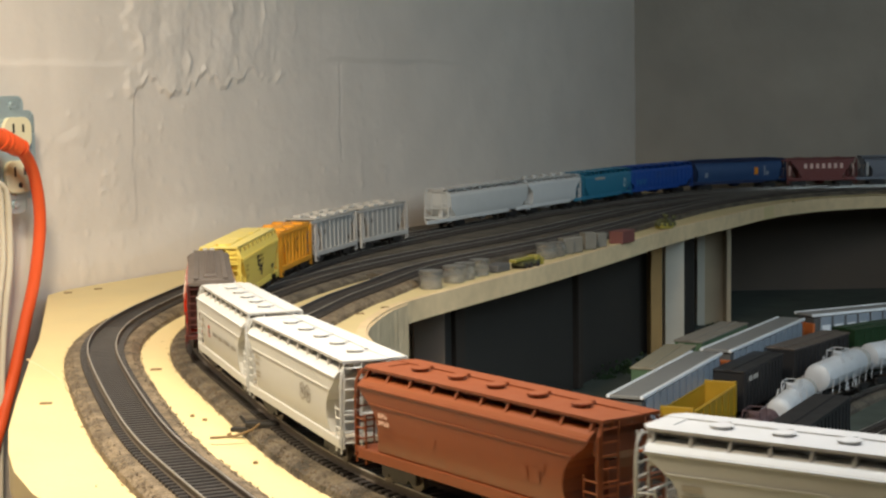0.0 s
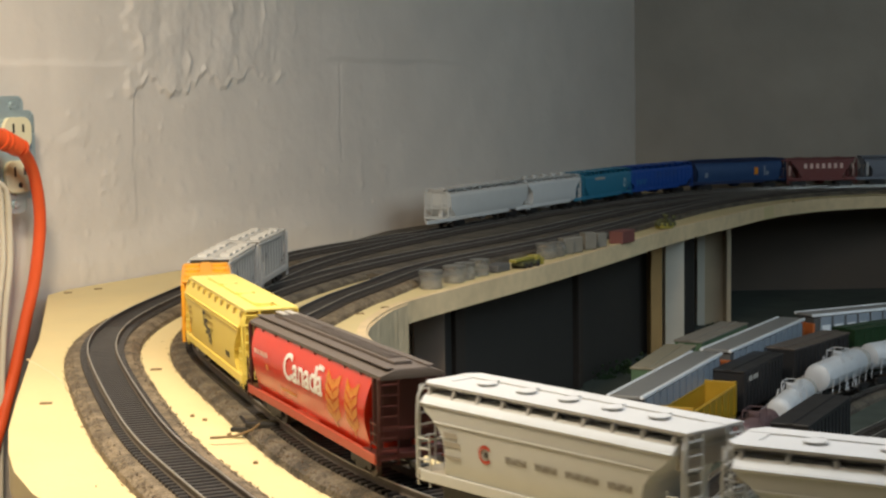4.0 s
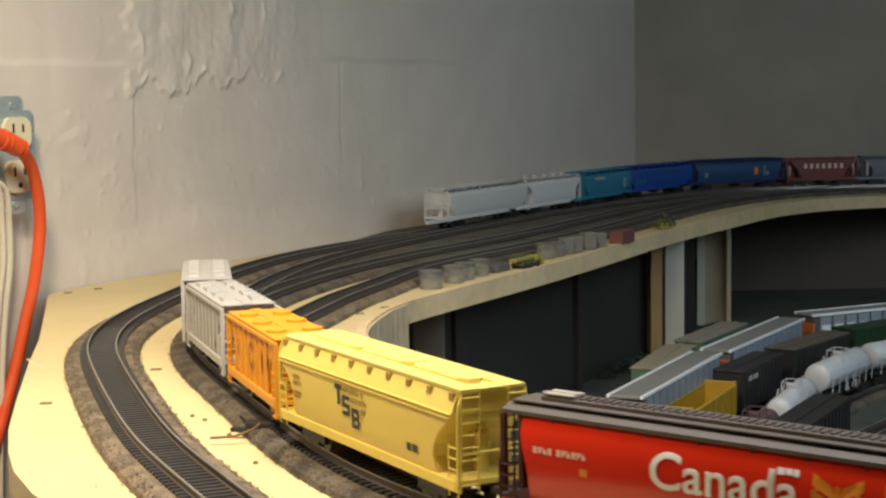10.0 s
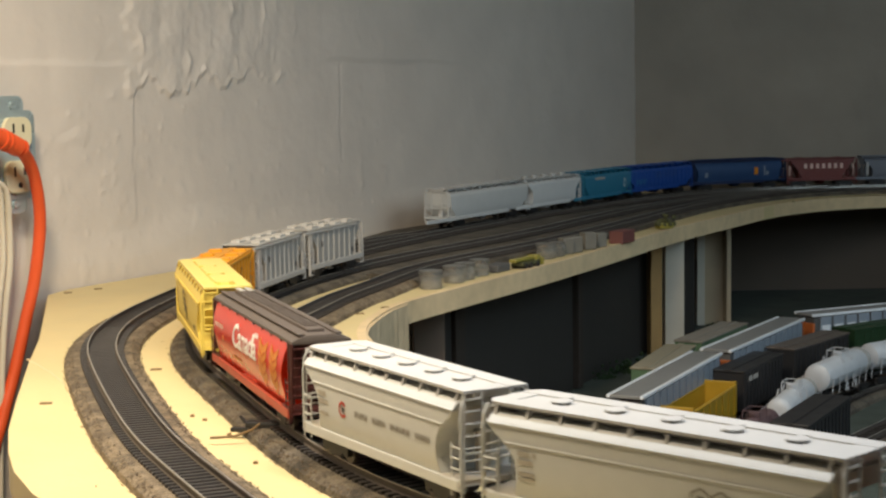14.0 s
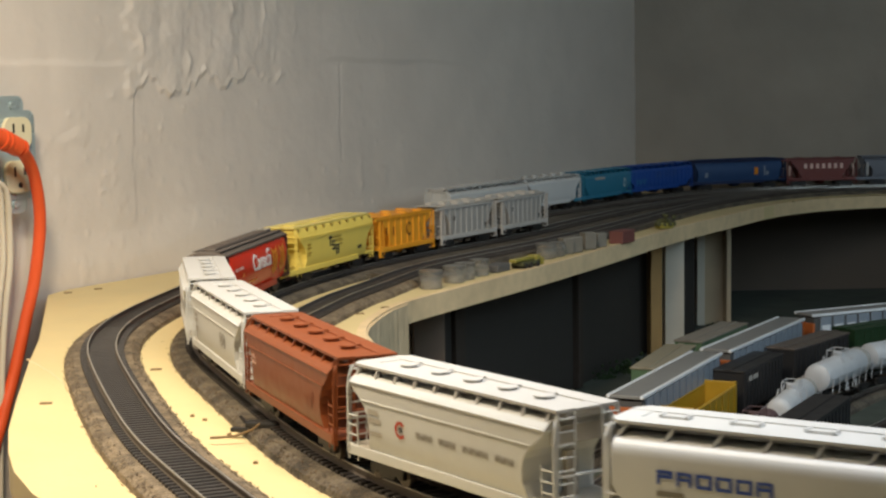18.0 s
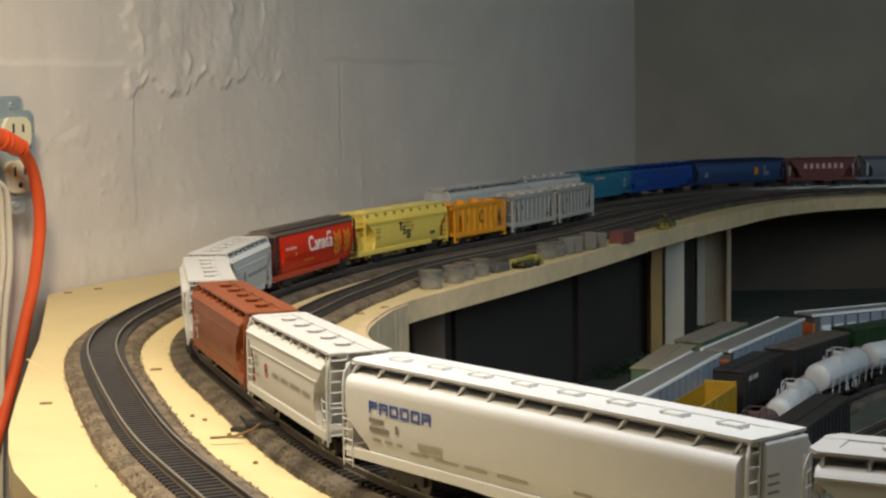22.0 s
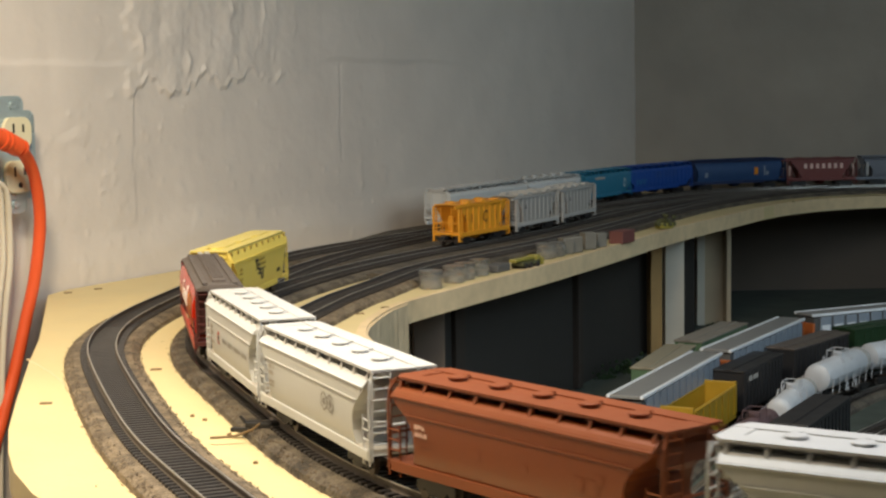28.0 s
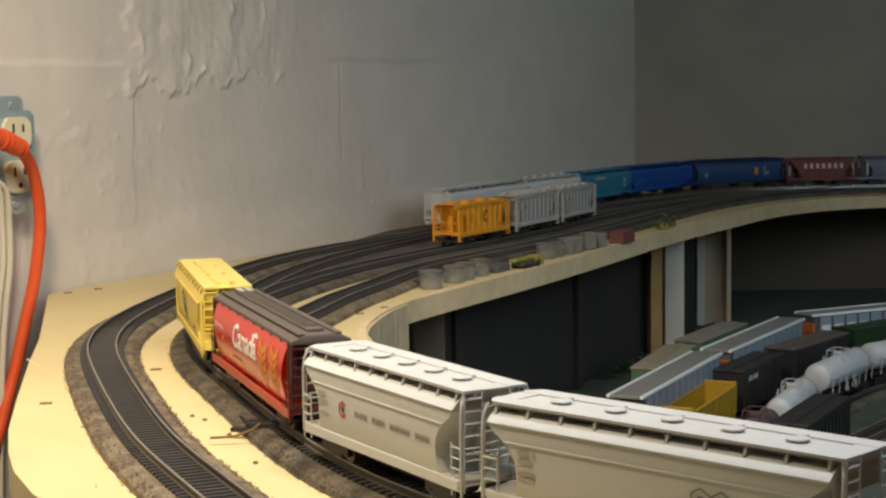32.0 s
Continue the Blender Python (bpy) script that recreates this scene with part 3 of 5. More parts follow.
part("wire", bm, M_SLOT, sw)


# ---- supports under the deck ----
def post(name, label, x, y, sx, sy, rz, material, top=DECK - 0.0195, foot=RAIL + LOW - 0.011):
    bm = bbox((0, 0, (top + foot) / 2), (sx, sy, top - foot), 0.001)
    ob = part(name, bm, material)
    ob.matrix_basis = pose(x, y, 0, 0, 0, rz)
    return tagged(ob, label, "post")


post("pine_post", "narrow bare pine post under the deck", 0.284, 2.150, 0.016, 0.020, 8, M_PINE)
post("pale_post", "pale painted board post under the deck", 0.311, 2.160, 0.026, 0.018, 3, M_WHITEBOARD)
post("tan_post", "wide tan board post under the deck", 0.404, 2.430, 0.042, 0.018, 3, M_TANBOARD)
post("pale_post", "narrow pale strip on the front of the wide tan post", 0.3885, 2.416, 0.012, 0.008, 3, M_WHITEBOARD)
post("pale_post", "narrow pale board edge post beside the wide one", 0.4275, 2.412, 0.007, 0.030, 3, M_TANBOARD)
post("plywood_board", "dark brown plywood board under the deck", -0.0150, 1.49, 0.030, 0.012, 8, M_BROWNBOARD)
# added dark panel with brown strips, standing for the shade under the deck
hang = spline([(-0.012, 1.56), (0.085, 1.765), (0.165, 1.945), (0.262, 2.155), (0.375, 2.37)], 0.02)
panel = part("slate_panel", sweep(hang, [(-0.004, LOW - 0.011), (0.004, LOW - 0.011), (0.004, -0.031), (-0.004, -0.031)], RAIL), M_SHADEBOARD)
tagged(panel, "dark panel added for the shade under the deck", "panel")
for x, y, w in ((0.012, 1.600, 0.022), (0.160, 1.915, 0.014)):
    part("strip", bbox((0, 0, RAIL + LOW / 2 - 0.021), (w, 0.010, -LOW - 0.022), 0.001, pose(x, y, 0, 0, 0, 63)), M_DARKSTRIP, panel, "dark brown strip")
post("pale_post", "thin pale strut hanging under the deck", 0.2235, 2.10, 0.006, 0.006, 0, M_WHITEBOARD, foot=RAIL - 0.165)
# backing added so that the wall below the far deck stays dark
tagged(post("back_panel", "dark brown backing added to keep the space under the deck shaded", 0.80, 2.835, 0.92, 0.012, 0, M_BROWNBOARD, top=DECK - 0.03, foot=0.4), kind="structure")

# ---- lower deck ----
low = tagged(new("lower_deck"), "dark green lower layout deck below the upper one", "deck")
part("base_board", slab([(-0.02, 0.75), (1.6, 0.35), (1.7, 2.82), (0.42, 2.84), (-0.12, 1.80), (-0.14, 1.2)], RAIL + LOW - 0.030, RAIL + LOW - 0.0115), M_GREENBASE, low)
for x, y in ((0.1, 0.9), (1.5, 0.5), (1.6, 2.7), (0.45, 2.7)):
    part("leg", bbox((x, y, (RAIL + LOW - 0.030) / 2), (0.05, 0.05, RAIL + LOW - 0.030), 0.002), M_PINE, low)
LOW_0 = spline([(-0.02, 1.24), (0.10, 1.47), (0.208, 1.664), (0.245, 1.75), (0.275, 1.83), (0.325, 1.92), (0.37, 2.0), (0.46, 2.09), (0.8, 2.2), (1.2, 2.22)])
LOW_1 = spline([(0.02, 1.15), (0.12, 1.36), (0.204, 1.54), (0.281, 1.695), (0.355, 1.82), (0.430, 1.945), (0.543, 2.032), (0.80, 2.12), (1.2, 2.14)])
LOW_2 = spline([(0.05, 1.05), (0.19, 1.42), (0.249, 1.558), (0.283, 1.625), (0.33, 1.71), (0.366, 1.768), (0.43, 1.853), (0.49, 1.925), (0.56, 1.985), (0.75, 2.06), (1.2, 2.08)])
LOW_3 = spline([(0.10, 1.0), (0.22, 1.35), (0.29, 1.495), (0.325, 1.56), (0.392, 1.70), (0.443, 1.778), (0.487, 1.840), (0.540, 1.888), (0.62, 1.935), (0.80, 1.98), (1.2, 1.98)])
LOW_4 = spline([(0.16, 0.98), (0.28, 1.32), (0.330, 1.45), (0.42, 1.585), (0.52, 1.71), (0.66, 1.81), (1.2, 1.85)])
for i, ln_ in enumerate((LOW_0, LOW_1, LOW_2, LOW_3, LOW_4)):
    build_track("yard_track", ln_, "dim model railway track on the lower deck", RAIL + LOW, far_step=0.009, bed=M_DARKBED)
for x, y, r in ((0.23, 2.02, 0.016), (0.255, 2.05, 0.013), (0.20, 1.98, 0.012), (0.405, 2.385, 0.010), (0.43, 2.375, 0.008), (0.36, 2.05, 0.008), (0.47, 2.2, 0.012)):
    bm = bmesh.new()
    for _ in range(46):
        v = Vector((random.gauss(0, 1), random.gauss(0, 1), abs(random.gauss(0, 0.8)))) * r * 0.55
        bmesh.ops.create_icosphere(bm, subdivisions=1, radius=r * random.uniform(0.10, 0.22), matrix=Matrix.Translation(v))
    ob = part("lichen_bush", bm, M_BUSH)
    ob.location = (x, y, RAIL + LOW - 0.0115)
    tagged(ob, "dark green lichen bush on the lower deck", "bush", "bushes on the lower deck")


# ---- rolling stock ----
def side_width(levels, z):
    zs, ws = [v[0] for v in levels], [v[1] for v in levels]
    return float(np.interp(z, zs, ws))


def decal(car, name, levels, pieces, material, sides=(-1, 1), label="", lift=0.00035):
    """Flat paint marks on a car's sides: pieces are outlines of (x, z) seen from outside, x towards the reader's right."""
    apart = ("lettering" in name and len(pieces) <= 14) or name in ("wheat_mark", "black_block_mark", "pale_mark")
    for side, group in [(s, g) for s in sides for g in ([[p] for p in pieces] if apart else [pieces])]:
        bm = bmesh.new()
        for pc in group:
            if len(pc) == 4 and abs(pc[0][1] - pc[1][1]) < 1e-7 and abs(pc[2][1] - pc[3][1]) < 1e-7:
                zs = np.linspace(pc[0][1], pc[2][1], 5)
                rows = [[(pc[0][0], z), (pc[1][0], z)] for z in zs]
            else:
                rows = None
            def put(x, z):
                w = side_width(levels, z) + lift
                return bm.verts.new((x if side < 0 else -x, -w if side < 0 else w, z))
            if rows:
                vs = [[put(*p) for p in r] for r in rows]
                for a, b in zip(vs, vs[1:]):
                    bm.faces.new((a[0], a[1], b[1], b[0]))
            else:
                bm.faces.new([put(*p) for p in pc])
        part(name, bm, material, car, label)


def rect(x0, x1, z0, z1):
    return [(x0, z0), (x1, z0), (x1, z1), (x0, z1)]


def bars(x0, z0, widths, h, gap):
    out, x = [], x0
    for w in widths:
        out.append(rect(x, x + w, z0, z0 + h))
        x += w + gap
    return out


def letters(x0, z0, counts, h, w=0.0016, gap=0.0007, space=0.0030):
    """Words too small to read, as rows of short bars."""
    out, x = [], x0
    for n in counts:
        for i in range(n):
            k = (i * 7 + n * 3) % 3
            out.append(rect(x, x + w * 0.45, z0, z0 + h))
            out.append(rect(x + w * 0.45, x + w, z0 + (0.0 if k == 0 else h * 0.3 * (k == 1)), z0 + h * (1.0 if k != 2 else 0.62)))
            x += w + gap
        x += space
    return out


def ring(cx, cz, r0, r1, a0=0, a1=360, n=18, squash=1.0):
    out = []
    for i in range(n):
        a, b = radians(a0 + (a1 - a0) * i / n), radians(a0 + (a1 - a0) * (i + 1) / n)
        out.append([(cx + r0 * math.cos(a), cz + r0 * squash * math.sin(a)), (cx + r1 * math.cos(a), cz + r1 * squash * math.sin(a)), (cx + r1 * math.cos(b), cz + r1 * squash * math.sin(b)), (cx + r0 * math.cos(b), cz + r0 * squash * math.sin(b))])
    return out


def word(car, name, levels, body, x0, z0, size, stretch, material):
    me0 = text_mesh(body, size)
    for side in (-1, 1):
        me = me0.copy()
        for v in me.vertices:
            x, z, d = x0 + v.co.x * stretch, z0 + v.co.y, v.co.z
            w = side_width(levels, z) + 0.0006 + d
            v.co = (x if side < 0 else -x, -w if side < 0 else w, z)
        me.materials.append(material)
        ob = new(name, me)
        ob.parent = car


def slab_side(outline, y, w):
    """An upright plate along a car's length."""
    bm = bmesh.new()
    a = [bm.verts.new((x, y - w / 2, z)) for x, z in outline]
    b = [bm.verts.new((x, y + w / 2, z)) for x, z in outline]
    bm.faces.new(a)
    bm.faces.new(b[::-1])
    for i in range(len(a)):
        j = (i + 1) % len(a)
        bm.faces.new((a[i], b[i], b[j], a[j]))
    return bm


def add_truck(car, x, material=None):
    material = material or M_BLACK
    t = part("truck", bbox((0, 0, 0.0075), (0.0050, 0.0220, 0.0030)), material, car)
    t.location = (x, 0, 0)
    for y in (-0.0118, 0.0118):
        part("side_frame", slab_side([(-0.0128, 0.0036), (-0.0128, 0.0080), (-0.0090, 0.0084), (-0.0045, 0.0090), (0.0045, 0.0090), (0.0090, 0.0084), (0.0128, 0.0080), (0.0128, 0.0036), (0.0084, 0.0036), (0.0076, 0.0052), (0.0050, 0.0024), (-0.0050, 0.0024), (-0.0076, 0.0052), (-0.0084, 0.0036)], y, 0.0022), material, t)
    for dx in (-0.0105, 0.0105):
        bm = bmesh.new()
        rod(bm, (0, -0.0098, 0.0048), (0, 0.0098, 0.0048), 0.0010, 6)
        for y in (-1, 1):
            rod(bm, (0, y * 0.0082, 0.0048), (0, y * 0.0105, 0.0048), 0.0048, 16)
        w = part("wheelset", bm, M_WHEEL, t, smooth=40)
        w.location = (dx, 0, 0)
    return t


def ladder(car, name, a, b, across, n, material, r=0.00046):
    bm = bmesh.new()
    a, b, c = Vector(a), Vector(b), Vector(across)
    rod(bm, a, b, r, 5)
    rod(bm, a + c, b + c, r, 5)
    for i in range(n):
        p = a.lerp(b, (i + 0.6) / n)
        rod(bm, p, p + c, r * 0.9, 5)
    return part(name, bm, material, car)


def car_common(car, L, H, m_sill, m_end, m_ladder, pivots, sill=True, ladders=True, bays=3, m_bay=None, top=None):
    top = top or H - 0.002
    e = L / 2
    if sill:
        for y in (-1, 1):
            part("side_sill", bbox((0, y * 0.0168, 0.0126), (L - 0.006, 0.0018, 0.0046), 0.0004), m_sill, car)
    for x in (-1, 1):
        part("end_platform", bbox((x * (e - 0.0105), 0, 0.0138), (0.0190, 0.0345, 0.0026), 0.0003), m_end, car)
        bm = bbox((x * (e + 0.0030), 0, 0.0098), (0.0110, 0.0030, 0.0032), 0.0006)
        cp = part("coupler", bm, M_BRASS if m_ladder is M_GREY else M_BLACK, car)
        part("knuckle", bbox((x * (e + 0.0085), 0.0008 * x, 0.0098), (0.0042, 0.0052, 0.0040), 0.0008), M_BLACK, cp)
        if ladders:
            for y in (-1, 1):
                ladder(car, "side_ladder", (x * (e - 0.0012), y * 0.0170, 0.0080), (x * (e - 0.0012), y * 0.0170, 0.030), (-x * 0.0075, 0, 0), 5, m_ladder)
                ladder(car, "end_ladder", (x * (e - 0.0008), y * 0.0160, 0.0100), (x * (e - 0.0008), y * 0.0152, top), (0, -y * 0.0085, 0), 8, m_ladder)
            bm = bmesh.new()
            rod(bm, (x * (e - 0.001), -0.0150, 0.026), (x * (e - 0.001), 0.0150, 0.026), 0.0006, 5)
            part("grab_rail", bm, m_ladder, car)
        part("bolster_post", bbox((x * (e - 0.012), 0, 0.024), (0.003, 0.006, 0.018), 0.0004), m_end, car)
    bm = bmesh.new()
    rod(bm, (-e + 0.0005, 0.006, 0.036), (-e - 0.0006, 0.006, 0.036), 0.0042, 14)
    part("brake_wheel", bm, m_end, car)
    part("centre_sill", bbox((0, 0, 0.0122), (L - 0.012, 0.0060, 0.0040), 0.0004), M_BLACK, car)
    span = L - 0.075
    for i in range(bays):
        x = (i - (bays - 1) / 2) * span / max(bays, 1)
        bm = bmesh.new()
        tiers(bm, [(0.0050, 0.0055, 0.0045), (0.0065, 0.0062, 0.0055), (0.0152, 0.0160, min(0.0175, span / bays / 2))])
        part("hopper_bay", bm, m_bay or m_sill, car)
        car.children[-1].location = (x, 0, 0)
    for x in pivots:
        add_truck(car, x)


def running_boards(roof, L, W, H, bw, m_roof):
    """Two raised walks along the roof edges, joined by cross walks at the ends."""
    e, c = L / 2 - 0.001, 0.005
    for y in (-1, 1):
        out_, in_ = y * W / 2, y * (W / 2 - bw)
        part("running_board", slab([(-e, in_), (-e, out_ - y * c), (-e + c * 0.8, out_), (e, out_), (e, in_)], H - 0.0012, H), m_roof, roof)
    for x in (-1, 1):
        part("end_walk", bbox((x * (e - 0.0045), 0, H - 0.00062), (0.0090, W - 2 * bw - 0.0004, 0.0011), 0.0002), m_roof, roof)


def flow_hopper(name, label, L, W, H, m_body, m_roof, m_end, hatches=5, brackets=10, bays=3, crease=True, m_ladder=None, curved=False, gusset=False, straight=False, hatch_h=0.0009, group=""):
    car = tagged(new(name), label, "train car", group)
    k = H / 0.0515
    e = L / 2
    if curved:
        lv = [(0.0130, 0.0158, e - 0.0200), (0.0168, 0.0172, e - 0.0185), (0.0215, 0.0181, e - 0.0130), (0.0262, 0.0185, e - 0.0070), (0.0295, 0.0186, e - 0.0048), (0.0340, 0.0186, e - 0.0046), (0.0398, 0.0186, e - 0.0046), (0.0423, 0.0183, e - 0.0046),
              (0.0440, 0.0174, e - 0.0046), (0.0452, 0.0159, e - 0.0046), (0.0460, 0.0140, e - 0.0046), (0.0466, 0.0105, e - 0.0046)]
    elif gusset:
        lv = [(0.0128, 0.0158, e - 0.0180), (0.0168, 0.0173, e - 0.0195), (0.0215, 0.0180, e - 0.0205), (0.0265, 0.0182, e - 0.0195), (0.0310, 0.0183, e - 0.0165), (0.0350, 0.0184, e - 0.0120), (0.0385, 0.0184, e - 0.0070), (0.0412, 0.0184, e - 0.0045),
              (0.0420, 0.0183, e - 0.0038), (0.0462, 0.0166, e - 0.0038), (0.0500, 0.0148, e - 0.0038), (0.0503, 0.0060, e - 0.0038)]
    else:
        lv = [(0.0128, 0.0158, e - 0.0165), (0.0168, 0.0172, e - 0.0182), (0.0215, 0.0180, e - 0.0195), (0.0265, 0.0183, e - 0.0195), (0.0305, 0.0184, e - 0.0185), (0.0340, 0.0184, e - 0.0160), (0.0372, 0.0184, e - 0.0122), (0.0405, 0.0184, e - 0.0075),
              (0.0430, 0.0184, e - 0.0052), (0.0442, 0.0181, e - 0.0050), (0.0458, 0.0167, e - 0.0050), (0.0470, 0.0148, e - 0.0050), (0.0474, 0.0105, e - 0.0050)]
    lv = [(z * k, w, q) for z, w, q in lv]
    bm = bmesh.new()
    tiers(bm, lv)
    part("body", bm, m_body, car, smooth=35 if curved else 14)
    if crease:
        for y in (-1, 1):
            if gusset:
                for zb, short in ((0.0414, 0.0090), (0.0396, 0.0110)):
                    part("side_bead", bbox((0, y * (side_width(lv, zb * k) + 0.0002), zb * k), (L - short, 0.0011, 0.0008), 0.0002), m_body, car)
            else:
                part("eave", bbox((0, y * (side_width(lv, 0.0434 * k) + 0.0001), 0.0434 * k), (L - 0.0100, 0.0013, 0.0011), 0.0003), m_body, car)
                part("side_bead", bbox((0, y * (side_width(lv, 0.0364 * k) + 0.0001), 0.0364 * k), (L - 0.0270, 0.0009, 0.0008), 0.0002), m_body, car)
    zb_ = (0.0455 if curved else 0.0462) * k  # foot of the roof walk brackets
    bw = W * 0.29
    roof = part("roof_sheet", bbox((0, 0, H - (0.0017 if gusset else 0.0022)), (L - 0.004, W - (0.0006 if gusset else 0.0110), 0.0032 if not gusset else 0.0012), 0.0002), m_roof, car)
    running_boards(roof, L, W, H, bw, m_roof)
    for y in (-1, 1):
        for i in range(brackets):
            x = (i - (brackets - 1) / 2) * (L - 0.014) / (brackets - 1)
            bm = bmesh.new()
            if gusset:
                w0, w1 = side_width(lv, 0.0466 * k), side_width(lv, 0.0496 * k)
                vs = [bm.verts.new((x + dx, y * (w + 0.0004), z * k)) for dx in (-0.0018, 0.0018) for w, z in ((w0, 0.0466), (w1 + 0.0011, 0.0496), (w1 - 0.002, 0.0496))]
                for f in ((0, 1, 2), (5, 4, 3), (0, 3, 4, 1), (1, 4, 5, 2), (2, 5, 3, 0)):
                    bm.faces.new([vs[q] for q in f])
                # darker than the car's yellow, for the shade on the gusset
                part("roof_gusset", bm, M_SHADEYELLOW, roof)
            else:
                lean = 0.0016 if curved else 0.0
                ya, yb = y * (side_width(lv, zb_) + 0.0001), y * (W / 2 - 0.0007)
                vs = [bm.verts.new((x + dx + (lean if up else -lean), yy, zz)) for up, yy, zz in ((0, ya, zb_), (0, ya - y * 0.0022, zb_ + 0.0006), (1, yb - y * 0.0022, H - 0.0013), (1, yb, H - 0.0013)) for dx in (-0.0006, 0.0006)]
                for f in ((0, 1, 3, 2), (2, 3, 5, 4), (4, 5, 7, 6), (6, 7, 1, 0), (0, 2, 4, 6), (7, 5, 3, 1)):
                    bm.faces.new([vs[q] for q in f])
                part("roof_bracket", bm, m_roof, roof)
    for i in range(hatches):
        pitch = (L - (0.030 if not curved else 0.016)) / hatches
        x = (i - (hatches - 1) / 2) * pitch
        bm = bmesh.new()
        if gusset:  # long covers with clipped ends
            a, b = pitch / 2 - 0.0010, 0.0062
            for f, z0, z1 in ((1.0, H - 0.0016, H + 0.0006), (0.93, H + 0.0006, H + 0.0011)):
                bm2 = slab([(x - a, -b * 0.4 * f), (x - a + 0.006, -b * f), (x + a - 0.006, -b * f), (x + a, -b * 0.4 * f), (x + a, b * 0.4 * f), (x + a - 0.006, b * f), (x - a + 0.006, b * f), (x - a, b * 0.4 * f)], z0, z1)
                tmp = bpy.data.meshes.new("cover")
                bm2.to_mesh(tmp)
                bm2.free()
                bm.from_mesh(tmp)
                bpy.data.meshes.remove(tmp)
        elif curved:
            box(bm, (x, 0, H - 0.0005), (0.0120, 0.0044, 0.0018), taper=0.94)
            for d in (-1, 1):
                box(bm, (x + d * 0.0050, 0, H + 0.0005), (0.0010, 0.0056, 0.0008))
        else:
            rod(bm, (x, -0.0006, H - 0.0016), (x, -0.0006, H + hatch_h * 0.4), 0.0036, 16)
            rod(bm, (x, -0.0006, H + hatch_h * 0.4), (x, -0.0006, H + hatch_h * 0.8), 0.0044, 20)
            rod(bm, (x, -0.0006, H + hatch_h * 0.8), (x, -0.0006, H + hatch_h), 0.0042, 20, 0.0034)
            box(bm, (x, 0.0048, H + hatch_h * 0.5), (0.0014, 0.0022, 0.0010))
        part("roof_hatch", bm, m_roof, roof)
    car_common(car, L, H, m_body, m_end, m_ladder or m_body, (-0.33 * L, 0.33 * L), bays=bays, top=H - 0.0015, ladders=not straight)
    for x in (-1, 1):
        for y in (-1, 1):
            bm = tube([(x * (e - 0.0025), y * (W / 2 - 0.0012), H - 0.0012), (x * (e - 0.0012), y * 0.0164, H - 0.0060), (x * (e - 0.0010), y * 0.0171, H - 0.0120), (x * (e - 0.0010), y * 0.0172, 0.0110)], 0.00062, 6)
            part("corner_post", bm, m_body, car)
            if straight:
                ladder(car, "side_ladder", (x * (e - 0.0014), y * 0.0176, 0.0060), (x * (e - 0.0014), y * 0.0176, 0.0290), (-x * 0.0068, 0, 0), 5, m_body)
    if straight:  # closed ends with a flush panel and a recessed ladder
        for x in (-1, 1):
            panel = part("end_panel", bbox((x * (e - 0.0014), 0.0035 * x, (H + 0.012) / 2 - 0.0010), (0.0024, 0.0235, H - 0.0142), 0.0008), m_roof, car)
            for i in range(3):
                part("panel_lettering", bbox((x * (e - 0.0002), -0.004, 0.040 - i * 0.0030), (0.0003, 0.006, 0.0009)), M_GREYINK, panel)
            ladder(car, "end_ladder", (x * (e - 0.0018), -x * 0.0168, 0.0100), (x * (e - 0.0018), -x * 0.0152, H - 0.0030), (0, x * 0.0058, 0), 8, m_body)
    for x in (-1, 1):
        part("end_sheet", bbox((x * (e - 0.0058), 0, 0.0425 * k), (0.0016, 0.029, 0.0105 * k), 0.0004), m_end, car)
    return car, lv


